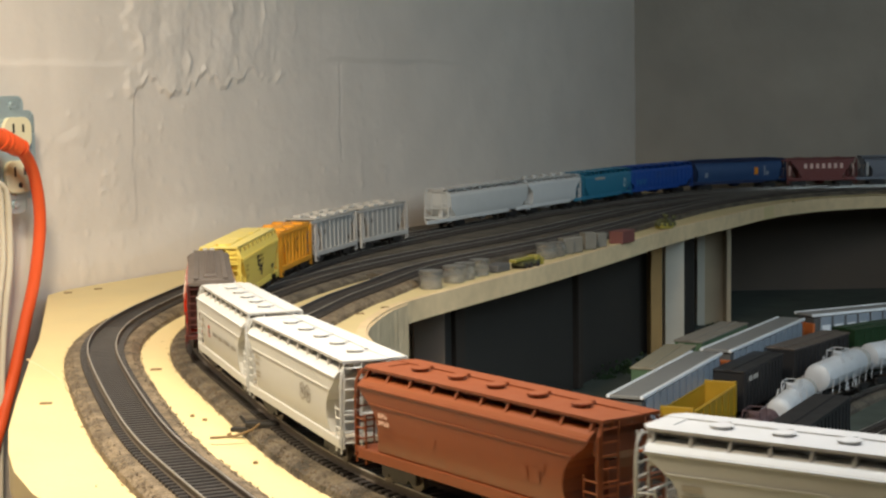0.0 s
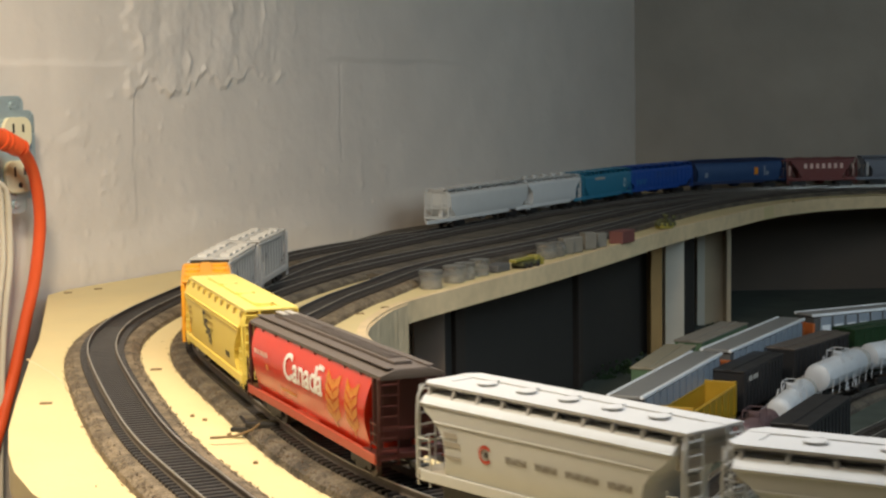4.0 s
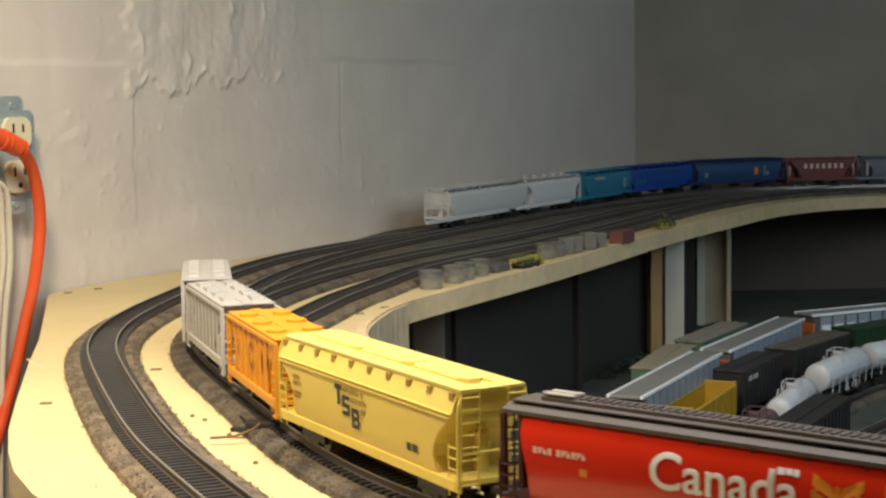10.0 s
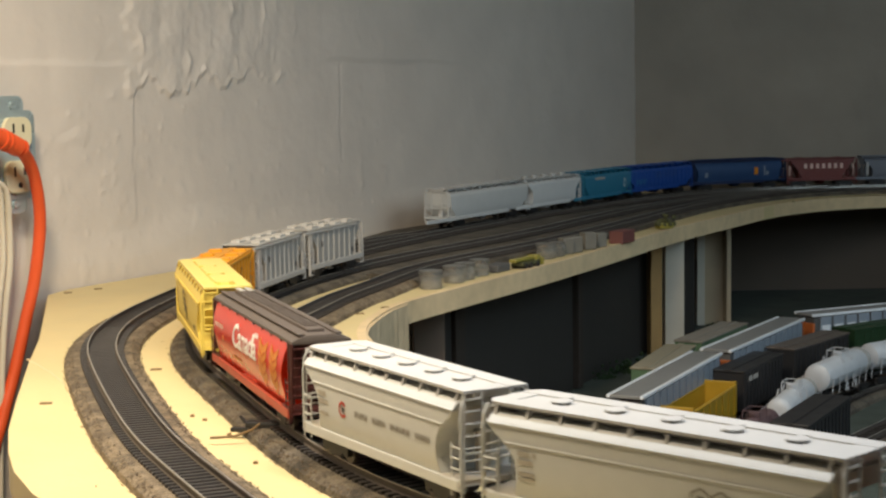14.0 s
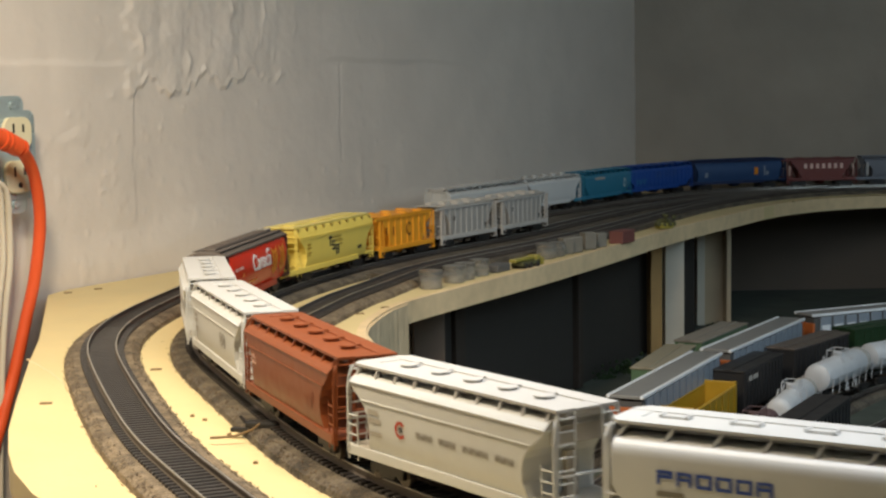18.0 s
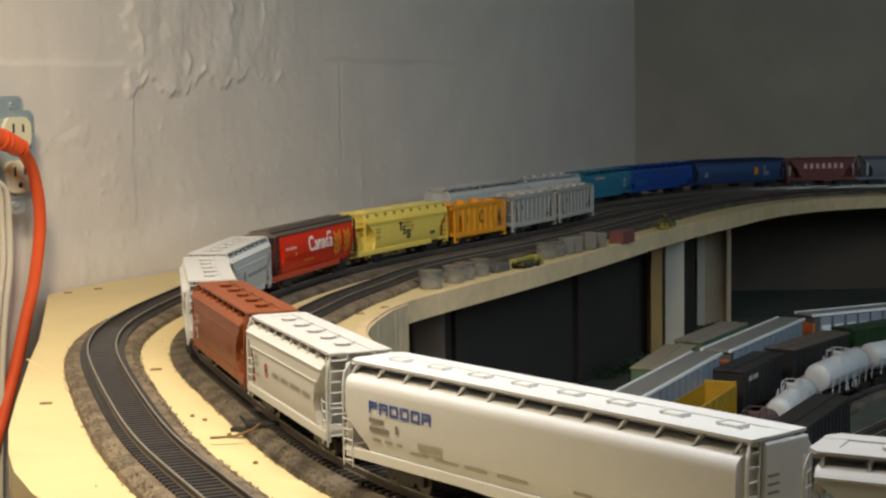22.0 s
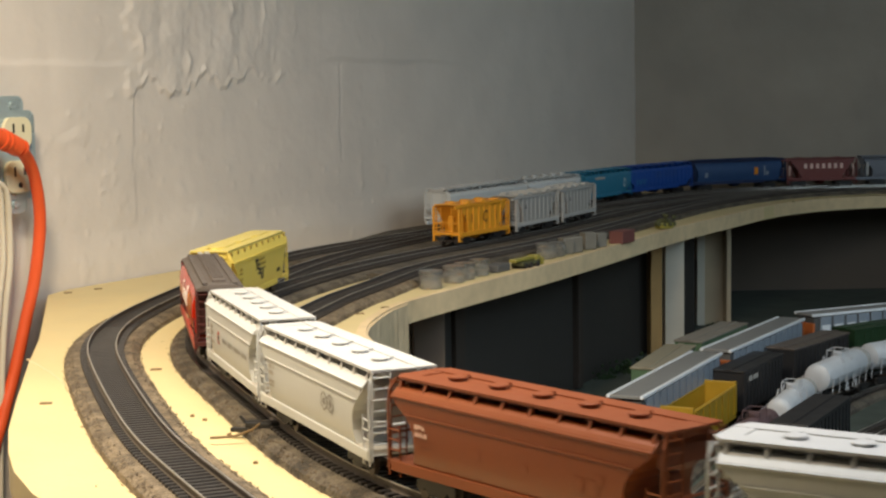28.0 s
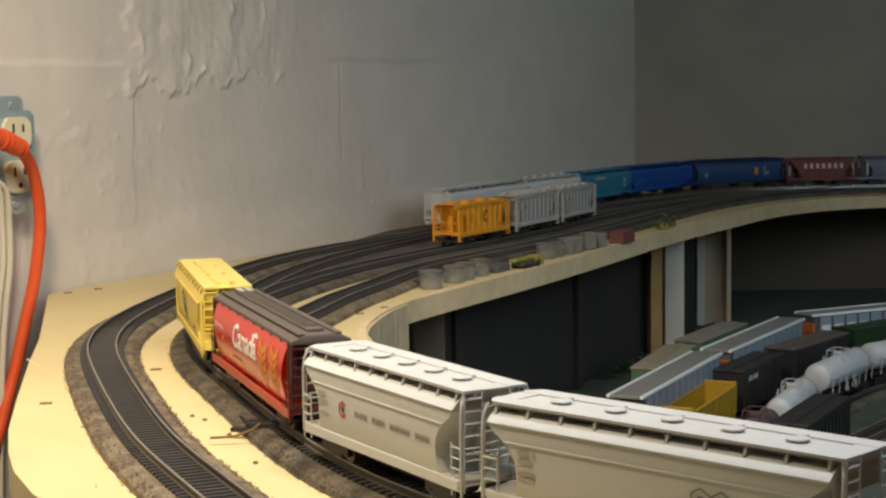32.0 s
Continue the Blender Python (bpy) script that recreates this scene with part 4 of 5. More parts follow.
def rib_hopper(name, label, L, W, H, m_body, m_rib, m_roof, m_end, ribs=9, group="", hatch_rows=3, hatch_h=0.0012, rib_w=0.0016, rib_y=0.0160, square=False):
    car = tagged(new(name), label, "train car", group)
    e, k = L / 2, H / 0.0472
    lv = [(0.0125, 0.0158, e - 0.0260), (0.0190, 0.0160, e - 0.0245), (0.0285, 0.0160, e - 0.0190), (0.0360, 0.0160, e - 0.0130), (0.0415, 0.0160, e - 0.0075), (0.0448, 0.0158, e - 0.0040), (0.0462, 0.0090, e - 0.0040)]
    lv = [(z * k, w, q) for z, w, q in lv]
    bm = bmesh.new()
    tiers(bm, lv)
    part("body", bm, m_body, car)
    for y in (-1, 1):
        part("top_chord", bbox((0, y * 0.0166, 0.0440 * k), (L - 0.005, 0.0018, 0.0024), 0.0004), m_rib, car)
        for i in range(ribs):
            x = (i - (ribs - 1) / 2) * (L - 0.016) / (ribs - 1)
            part("side_rib", bbox((x, y * rib_y, 0.0280 * k), (rib_w, 0.0014, 0.0305 * k), 0.0003), m_rib, car)
        for x in (-1, 1):
            part("corner_post", bbox((x * (e - 0.0016), y * 0.0163, 0.0250 * k), (0.0022, 0.0022, 0.0400 * k), 0.0003), m_rib, car)
            part("step", bbox((x * (e - 0.0050), y * 0.0166, 0.0056), (0.0075, 0.0012, 0.0010), 0.0002), m_rib, car)
    roof = part("roof", bbox((0, 0, 0.0462 * k), (L - 0.004, W - 0.001, 0.0010), 0.0003), m_roof, car)
    part("roof_walk", bbox((0, 0, H - 0.0006), (L - 0.001, 0.0062, 0.0012), 0.0002), m_roof, roof)
    for y in (-1, 1):
        for i in range(hatch_rows):
            x = (i - (hatch_rows - 1) / 2) * (L - 0.02) / hatch_rows
            bm = bmesh.new()
            if square:
                box(bm, (x, y * 0.0088, 0.0464 * k + hatch_h / 2), (0.0150, 0.0076, hatch_h), taper=0.92)
                for d in (-1, 1):
                    box(bm, (x + d * 0.0050, y * 0.0088, 0.0464 * k + hatch_h + 0.0003), (0.0012, 0.0088, 0.0007))
            else:
                rod(bm, (x, y * 0.0098, 0.0464 * k), (x, y * 0.0098, 0.0464 * k + hatch_h), 0.0056, 16)
                rod(bm, (x, y * 0.0098, 0.0464 * k + hatch_h), (x, y * 0.0098, 0.0464 * k + hatch_h + 0.0004), 0.0054, 16, 0.0040)
            part("roof_hatch", bm, m_roof, roof)
    car_common(car, L, H, m_rib, m_end, m_rib, (-0.33 * L, 0.33 * L), bays=2, top=0.043 * k)
    return car, lv


def grain_car(name, label, L, W, H, m_body, m_roof, m_end, m_sill, group=""):
    car = tagged(new(name), label, "train car", group)
    e, k = L / 2, H / 0.0504
    lv = [(0.0125, 0.0146, e - 0.014), (0.0165, 0.0154, e - 0.0145), (0.0210, 0.0167, e - 0.0150), (0.0255, 0.0177, e - 0.0150), (0.0305, 0.0182, e - 0.0140), (0.0350, 0.0178, e - 0.0125), (0.0390, 0.0168, e - 0.0115),
          (0.0425, 0.0154, e - 0.0110), (0.0455, 0.0138, e - 0.0110)]
    lv = [(z * k, w, q) for z, w, q in lv]
    bm = bmesh.new()
    tiers(bm, lv)
    part("body", bm, m_body, car, smooth=40)
    bm = bmesh.new()
    tiers(bm, [(0.0448 * k, W / 2 + 0.0010, e - 0.001), (0.0462 * k, W / 2 + 0.0010, e - 0.001), (0.0478 * k, 0.0105, e - 0.0012), (0.0488 * k, 0.0070, e - 0.0015)])
    roof = part("roof", bm, m_roof, car)
    part("hatch_trough", bbox((0, 0, H - 0.0010), (L - 0.024, 0.0088, 0.0020), 0.0005), m_roof, roof)
    for y in (-1, 1):
        part("roof_walk", bbox((0, y * 0.0096, 0.0490 * k), (L - 0.006, 0.0034, 0.0008), 0.0002), m_roof, roof)
    slat = part("walk_slat", bbox((0, 0, 0), (0.0016, 0.0070, 0.0007)), m_roof, roof)
    slat.location = (-e + 0.016, 0, H + 0.0003)
    for i in range(1, int((L - 0.032) / 0.0036)):
        shared("walk_slat", slat, roof, Matrix.Translation((-e + 0.016 + i * 0.0036, 0, H + 0.0003)))
    for y in (-0.0026, 0.0026):
        part("walk_plate", bbox((-e + 0.020, y, H + 0.0010), (0.014, 0.0034, 0.0009), 0.0002), M_GREYEND, roof)
    for y in (-1, 1):  # struts that carry the roof over the rounded body
        for i in range(8):
            x = (i - 3.5) * (L - 0.03) / 8
            part("roof_strut", slab_side([(x - 0.0004, 0.0432 * k), (x + 0.0004, 0.0432 * k), (x + 0.0004, 0.0449 * k), (x - 0.0004, 0.0449 * k)], y * 0.0144, 0.0016), m_end, roof)
    for x in (-1, 1):
        part("end_frame", bbox((x * (e - 0.0100), 0, 0.0315 * k), (0.0022, 0.0310, 0.0280 * k), 0.0006), m_end, car)
        for y in (-1, 1):
            part("corner_post", bbox((x * (e - 0.0022), y * 0.0150, 0.0305 * k), (0.0022, 0.0022, 0.0295 * k), 0.0004), m_end, car)
    car_common(car, L, H, m_sill, m_end, m_end, (-0.33 * L, 0.33 * L), bays=4, m_bay=m_sill, top=0.0445 * k)
    return car, lv


def box_car(name, label, L, H, m_body, m_roof, m_end, ribs=12, group="", width=0.036):
    car = tagged(new(name), label, "train car", group)
    part("body", bbox((0, 0, (H + 0.012) / 2), (L - 0.004, width - 0.002, H - 0.014), 0.0006), m_body, car)
    part("roof", bbox((0, 0, H - 0.0012), (L - 0.001, width, 0.0024), 0.0008), m_roof, car)
    part("roof_walk", bbox((0, 0, H + 0.0004), (L, 0.0065, 0.0012), 0.0003), m_roof, car)
    for y in (-1, 1):
        for i in range(ribs):
            x = (i - (ribs - 1) / 2) * (L - 0.012) / (ribs - 1)
            part("side_rib", bbox((x, y * (width / 2 - 0.0006), (H + 0.012) / 2), (0.0016, 0.0012, H - 0.020), 0.0003), m_body, car)
    for x in (-0.34 * L, 0.34 * L):
        add_truck(car, x)
    for x in (-1, 1):
        part("coupler", bbox((x * (L / 2 + 0.004), 0, 0.0098), (0.010, 0.003, 0.0032), 0.0006), M_BLACK, car)
    return car


def auto_rack(label, L, H, marks=False):
    car = tagged(new("auto_rack_car"), label, "train car", "auto racks on the lower deck")
    part("floor_frame", bbox((0, 0, 0.0135), (L - 0.002, 0.034, 0.004), 0.0006), M_BLACKCAR, car)
    part("inner_body", bbox((0, 0, 0.038), (L - 0.008, 0.0315, H - 0.020), 0.0004), M_GREYBLACK, car)
    bm = bmesh.new()
    tiers(bm, [(H - 0.0045, 0.0172, L / 2 - 0.001), (H - 0.0026, 0.0166, L / 2 - 0.001), (H - 0.0016, 0.0100, L / 2 - 0.0015)])
    part("roof", bm, M_RACKROOF, car)
    n = 12
    for y in (-1, 1):
        # the cool light that the edge catches is put into its colour
        part("roof_edge", bbox((0, y * 0.0162, H - 0.0030), (L - 0.001, 0.0036, 0.0034), 0.0008), M_RACKWHITE, car, "roof edge painted white for its glint")
        for i in range(n):
            x = (i - (n - 1) / 2) * (L - 0.022) / n
            p = part("side_panel", bbox((x, y * 0.0170, 0.0415), ((L - 0.022) / n - 0.0034, 0.0020, 0.044), 0.0003), M_RACKPANEL, car)
            if marks:
                part("panel_mark", bbox((x, y * 0.0181, 0.047), ((L - 0.022) / n - 0.0075, 0.0006, 0.0125), 0.0001), M_RACKWHITE, p)
    for x in (-1, 1):
        part("end_door", bbox((x * (L / 2 - 0.0030), 0, 0.036), (0.0034, 0.0335, 0.040), 0.0006), M_RACKORANGE, car, "dull orange end door")
        part("coupler", bbox((x * (L / 2 + 0.004), 0, 0.0098), (0.010, 0.003, 0.0032), 0.0006), M_BLACK, car)
        add_truck(car, x * 0.36 * L)
    return car


def tank_car(label, L, m_tank, m_band, r=0.0155, base=0.0175):
    car = tagged(new("tank_car"), label, "train car", "tank cars on the lower deck")
    bm = bmesh.new()
    z = base + r
    seg, prof = 24, [(-L / 2 + 0.006, 0.2), (-L / 2 + 0.0065, 0.7), (-L / 2 + 0.009, 0.94), (-L / 2 + 0.013, 1.0), (L / 2 - 0.013, 1.0), (L / 2 - 0.009, 0.94), (L / 2 - 0.0065, 0.7), (L / 2 - 0.006, 0.2)]
    rings = [[bm.verts.new((x, r * q * math.cos(k * math.tau / seg), z + r * q * math.sin(k * math.tau / seg))) for k in range(seg)] for x, q in prof]
    for a, b in zip(rings, rings[1:]):
        for k in range(seg):
            bm.faces.new((a[k], a[(k + 1) % seg], b[(k + 1) % seg], b[k]))
    bm.faces.new(rings[0][::-1])
    bm.faces.new(rings[-1])
    part("tank", bm, m_tank, car, smooth=40)
    bm = bmesh.new()
    rod(bm, (0.004, 0, z + r - 0.001), (0.004, 0, z + r + 0.004), 0.0055, 14)
    part("dome", bm, m_tank, car, smooth=40)
    bm = bmesh.new()
    rod(bm, (-L / 2 + 0.014, 0, z), (-L / 2 + 0.022, 0, z), r + 0.0005, 24)
    part("band", bm, m_band, car, smooth=40)
    part("frame", bbox((0, 0, 0.0130), (L - 0.004, 0.012, 0.0034), 0.0005), M_BLACK, car)
    for y in (-1, 1):
        bm = bmesh.new()
        rod(bm, (-L / 2 + 0.01, y * 0.0175, z), (L / 2 - 0.01, y * 0.0175, z), 0.0005, 5)
        for i in range(7):
            x = (i - 3) * (L - 0.024) / 6
            rod(bm, (x, y * 0.0175, z), (x, y * 0.0160, 0.014), 0.0005, 5)
        part("hand_rail", bm, m_tank, car)
        for x in (-0.012, 0.014):
            ladder(car, "ladder", (x, y * 0.0172, 0.013), (x, y * 0.0110, z + r), (0.005, 0, 0), 8, m_tank)
    ring_ = ((-0.008, -0.008), (0.016, -0.008), (0.016, 0.008), (-0.008, 0.008))
    for a, b in zip(ring_, ring_[1:] + ring_[:1]):
        bm = bmesh.new()
        rod(bm, (*a, z + r - 0.004), (*a, z + r + 0.007), 0.0005, 5)
        part("railing_post", bm, m_tank, car)
        bm = bmesh.new()
        rod(bm, (*a, z + r + 0.007), (*b, z + r + 0.007), 0.0005, 5)
        part("railing_bar", bm, m_tank, car)
    for x in (-1, 1):
        add_truck(car, x * 0.34 * L)
        part("coupler", bbox((x * (L / 2 + 0.002), 0, 0.0098), (0.010, 0.003, 0.0032), 0.0006), M_BLACK, car)
    return car


def on_line(line, s, L, z):
    """The pose of a car whose middle is s along a line, its front towards the line's start."""
    a, b = place(line, s - 0.33 * L), place(line, s + 0.33 * L)
    c, d = (a + b) / 2, a - b
    return pose(c[0], c[1], z, 0, 0, math.degrees(math.atan2(d[1], d[0])))


# the train, front first
GROUP = "cars of the moving train"
TRAIN = []  # thing, offset along the line, length


def train(car, off, L):
    TRAIN.append((car, off, L))


def farmers_marks(car, lv, L):
    x = -L / 2
    decal(car, "round_mark", lv, ring(x + 0.045, 0.0280, 0.0025, 0.0039, 35, 325, 16), M_REDINK)
    decal(car, "round_mark_core", lv, ring(x + 0.0455, 0.0280, 0.0003, 0.0014, 0, 360, 10), M_INK)
    decal(car, "lettering", lv, letters(x + 0.057, 0.0266, (7, 7, 10, 7), 0.0027, 0.00125, 0.0005, 0.0044), M_GREYINK)
    decal(car, "small_lettering", lv, bars(x + 0.020, 0.0315, (0.008,), 0.0022, 0.002) + bars(x + 0.020, 0.0278, (0.010,), 0.0022, 0.002) + bars(x + 0.021, 0.0225, (0.009,), 0.0015, 0.002), M_GREYEND)


for nm, off in (("front", -1.0015), ("inner", -0.5881), ("inner", -0.0879)):
    L = 0.153 if nm == "front" else 0.148
    car, lv = flow_hopper("covered_hopper_car", "light grey covered hopper car with a red round mark", L, 0.031, 0.0518, M_GREY, M_GREYROOF, M_GREYEND, group=GROUP)
    farmers_marks(car, lv, L)
    train(car, off, L)

L = 0.234
car, lv = flow_hopper("covered_hopper_car", "long pale grey covered hopper car with blue lettering", L, 0.0295, 0.0537, M_PALECAR, M_PALECAR, M_GREYEND, hatches=8, brackets=13, bays=4, crease=False, curved=True, straight=True, group=GROUP)
x = -L / 2
blue = []
for i in range(6):
    a, t_ = x + 0.0225 + i * 0.0074, 0.0013
    blue += [rect(a, a + t_, 0.0330, 0.0382), rect(a + t_, a + 0.0048, 0.0370, 0.0382), rect(a + 0.0048, a + 0.0048 + t_, 0.0330 + (0.0024 if i == 0 else 0.0), 0.0382)]
    if i not in (1, 5):
        blue.append(rect(a + t_, a + 0.0048, 0.0330 + (0.0024 if i == 0 else 0.0), 0.0342 + (0.0024 if i == 0 else 0.0)))
    else:
        blue.append(rect(a + t_, a + 0.0048, 0.0350, 0.0361))
decal(car, "blue_lettering", lv, blue, M_BLUEINK)
decal(car, "lettering", lv, bars(x + 0.0225, 0.0288, (0.0105,), 0.0020, 0.001) + bars(x + 0.0225, 0.0248, (0.014,), 0.0022, 0.001) + bars(x + 0.041, 0.0260, (0.002,), 0.0036, 0.001), M_GREYINK)
decal(car, "small_lettering", lv, bars(x + 0.024, 0.0205, (0.006, 0.005, 0.004), 0.0014, 0.003) + bars(x + 0.056, 0.0215, (0.016,), 0.0030, 0.001) + bars(x + 0.050, 0.0185, (0.012, 0.016), 0.0012, 0.004) + bars(x + 0.086, 0.0185, (0.014, 0.018), 0.0016, 0.006)
      + bars(x + 0.15, 0.0200, (0.010, 0.012, 0.006), 0.0014, 0.004), M_GREYEND)
train(car, -0.799, L)

L = 0.162
car, lv = flow_hopper("covered_hopper_car", "oxide red covered hopper car with small white lettering", L, 0.0295, 0.0512, M_BROWN, M_BROWNROOF, M_BROWNEND, hatch_h=0.0014, group=GROUP)
x = -L / 2
decal(car, "white_lettering", lv, letters(x + 0.021, 0.0312, (3,), 0.0021, 0.0018, 0.0006) + letters(x + 0.021, 0.0280, (4,), 0.0021, 0.0016, 0.0005), M_PINKINK)
decal(car, "small_lettering", lv, bars(x + 0.0235, 0.0248, (0.008,), 0.0014, 0.002) + bars(x + 0.060, 0.0250, (0.0026,), 0.0030, 0.002) + bars(x + 0.088, 0.0240, (0.0028,), 0.0034, 0.002) + bars(x + 0.118, 0.0222, (0.004, 0.0045), 0.0060, 0.003)
      + bars(x + 0.129, 0.0270, (0.0035,), 0.0035, 0.002), M_BROWNROOF)
train(car, -0.4229, L)

L = 0.162
car, lv = flow_hopper("covered_hopper_car", "light grey covered hopper car with twin hexagon mark", L, 0.0315, 0.0508, M_GREY, M_GREYROOF, M_GREYEND, group=GROUP)
x = -L / 2
hexes = ring(x + 0.1060, 0.0283, 0.0041, 0.0050, 30, 390, 6, 0.95) + ring(x + 0.1148, 0.0283, 0.0041, 0.0050, 30, 390, 6, 0.95) + bars(x + 0.1046, 0.0268, (0.0028,), 0.0030, 0.001) + [[(x + 0.1148, 0.0258), (x + 0.1166, 0.0283), (x + 0.1148, 0.0308), (x + 0.1130, 0.0283)]]
decal(car, "hexagon_mark", lv, hexes, M_GREYINK)
decal(car, "lettering", lv, bars(x + 0.021, 0.0318, (0.006, 0.0015), 0.0020, 0.0015) + bars(x + 0.021, 0.0284, (0.0075,), 0.0020, 0.0015) + bars(x + 0.021, 0.0240, (0.0085,), 0.0016, 0.0015) + bars(x + 0.021, 0.0222, (0.0080,), 0.0012, 0.0015), M_GREYEND)
train(car, -0.2510, L)

L = 0.200
car, lv = grain_car("grain_hopper_car", "glossy red cylindrical grain car with white Canada lettering", L, 0.0285, 0.0538, M_RED, M_KROOF, M_DARKRED, M_REDSILL, group=GROUP)
x = -L / 2
word(car, "white_word", lv, "Canada", x + 0.0705, 0.0295, 0.0188, 1.06, M_WHITEINK)
decal(car, "flag_mark", lv, [rect(x + 0.1215, x + 0.1243, 0.0410, 0.0434), rect(x + 0.1247, x + 0.1273, 0.0413, 0.0434), rect(x + 0.1277, x + 0.1297, 0.0410, 0.0434)], M_WHITEINK)
wheat = []
for cx, s in ((0.1440, 1.08), (0.1690, 0.95)):
    for i in range(4):
        z0 = 0.0192 + i * 0.0052
        for d in (-1, 1):
            wheat.append([(x + cx, z0), (x + cx + d * 0.0085 * s, z0 + 0.0045), (x + cx + d * 0.0085 * s, z0 + 0.0085), (x + cx + d * 0.0018, z0 + 0.0048)])
    wheat += [rect(x + cx - 0.0008, x + cx + 0.0008, 0.0170, 0.0400)] + [[(x + cx + d * 0.0062 * s, 0.0375), (x + cx + d * 0.0076 * s, 0.0375), (x + cx + d * 0.0088 * s, 0.0425), (x + cx + d * 0.0080 * s, 0.0425)] for d in (-1, 1)]
decal(car, "wheat_mark", lv, wheat, M_GOLD)
decal(car, "white_lettering", lv, letters(x + 0.0185, 0.0347, (4, 6), 0.0026, 0.0018, 0.0005, 0.0018), M_PINKINK)
decal(car, "small_lettering", lv, bars(x + 0.040, 0.0285, (0.0035,), 0.0030, 0.001) + bars(x + 0.062, 0.0215, (0.024,), 0.0014, 0.001), M_GOLD)
train(car, 0.1084, L)

L = 0.184
car, lv = flow_hopper("covered_hopper_car", "bright yellow covered hopper car with black block lettering", L, 0.0305, 0.0524, M_YELLOW, M_YELLOWROOF, M_YELLOW, hatches=3, brackets=10, gusset=True, group=GROUP)
x = -L / 2


def block(pieces, x0, z0, w, h, grow=0.0):
    """Block shapes on a grid five wide and five high."""
    return [rect(x0 + a * w / 5 - grow, x0 + b * w / 5 + grow, z0 + c * h / 5 - grow, z0 + d * h / 5 + grow) for a, b, c, d in pieces]


BLOCK_1 = ((0, 5, 3.8, 5), (1.6, 3.4, 0, 3.8), (0, 0.6, 3.5, 4), (4.4, 5, 3.5, 4))
BLOCK_2 = ((0, 5, 3.9, 5), (0, 1.7, 3.0, 3.9), (0, 5, 1.95, 3.0), (3.3, 5, 1.1, 1.95), (0, 5, 0, 1.1))
BLOCK_3 = ((0, 1.7, 0, 5), (1.7, 4.6, 3.9, 5), (1.7, 4.6, 2.0, 3.0), (1.7, 4.6, 0, 1.1), (3.3, 5, 3.0, 3.9), (3.3, 5, 1.1, 2.0))
blk, rim = [], []
for shape, bx, bz, bw_ in ((BLOCK_1, 0.0695, 0.0292, 0.0080), (BLOCK_2, 0.0772, 0.0250, 0.0082), (BLOCK_3, 0.0868, 0.0204, 0.0086)):
    blk += block(shape, x + bx, bz, bw_, 0.0094)
    rim += block(shape, x + bx, bz, bw_, 0.0094, 0.0007)
decal(car, "pale_outline", lv, rim, M_YELLOWROOF, lift=0.0002)
decal(car, "black_block_mark", lv, blk, M_INK)
decal(car, "lettering", lv, letters(x + 0.0790, 0.0360, (6, 1), 0.0022, 0.0020, 0.0007, 0.0016) + letters(x + 0.0870, 0.0322, (6,), 0.0022, 0.0020, 0.0007) + letters(x + 0.0965, 0.0282, (2,), 0.0022, 0.0020, 0.0007), M_SHADEYELLOW)
decal(car, "stencil_panel", lv, bars(x + 0.1405, 0.0205, (0.0040, 0.0050), 0.0034, 0.0012), M_INK)
decal(car, "small_lettering", lv, bars(x + 0.021, 0.0340, (0.008,), 0.0018, 0.001) + bars(x + 0.021, 0.0308, (0.0065, 0.0016), 0.0018, 0.0012) + bars(x + 0.021, 0.0265, (0.009,), 0.0014, 0.001) + bars(x + 0.021, 0.0245, (0.008,), 0.0012, 0.001), M_OCHRE)
train(car, 0.3193, L)

L = 0.122
car, lv = rib_hopper("short_hopper_car", "bright orange ribbed two-bay hopper car with rust lettering", L, 0.034, 0.0470, M_ORANGE, M_ORANGE, M_ORANGE, M_ORANGE, group=GROUP, hatch_h=0.0019, rib_w=0.0014, rib_y=0.0163)
decal(car, "round_letter", lv, ring(0.002, 0.0300, 0.0036, 0.0058, 40, 320, 12, 1.3), M_DARKRUST, lift=0.0009)
decal(car, "rust_lettering", lv, bars(-0.047, 0.0265, (0.0020,), 0.0080, 0.001) + bars(-0.032, 0.0255, (0.0020,), 0.0090, 0.001) + bars(0.026, 0.0250, (0.0022,), 0.0110, 0.001) + bars(0.040, 0.0285, (0.0022,), 0.0075, 0.001) + bars(0.050, 0.0225, (0.0050,), 0.0022, 0.001), M_DARKRUST, lift=0.0009)
train(car, 0.4880, L)
L = 0.129
for off in (0.629, 0.7700):
    car, lv = rib_hopper("short_hopper_car", "pale grey ribbed two-bay hopper car", L, 0.034, 0.0480, M_SHADESIDE, M_SILVER, M_DULLROOF, M_GREYEND, ribs=10, group=GROUP, hatch_rows=4, hatch_h=0.0020, square=True)
    decal(car, "lettering", lv, bars(-0.036, 0.0300, (0.0035,), 0.0050, 0.010) + bars(0.036, 0.0190, (0.0040,), 0.0040, 0.010), M_INK)
    train(car, off, L)

# standing cars on the track by the wall
ST = "cars standing by the wall"


def stand(car, line, p, L):
    car.matrix_basis = on_line(line, nearest(line, p), L, RAIL)


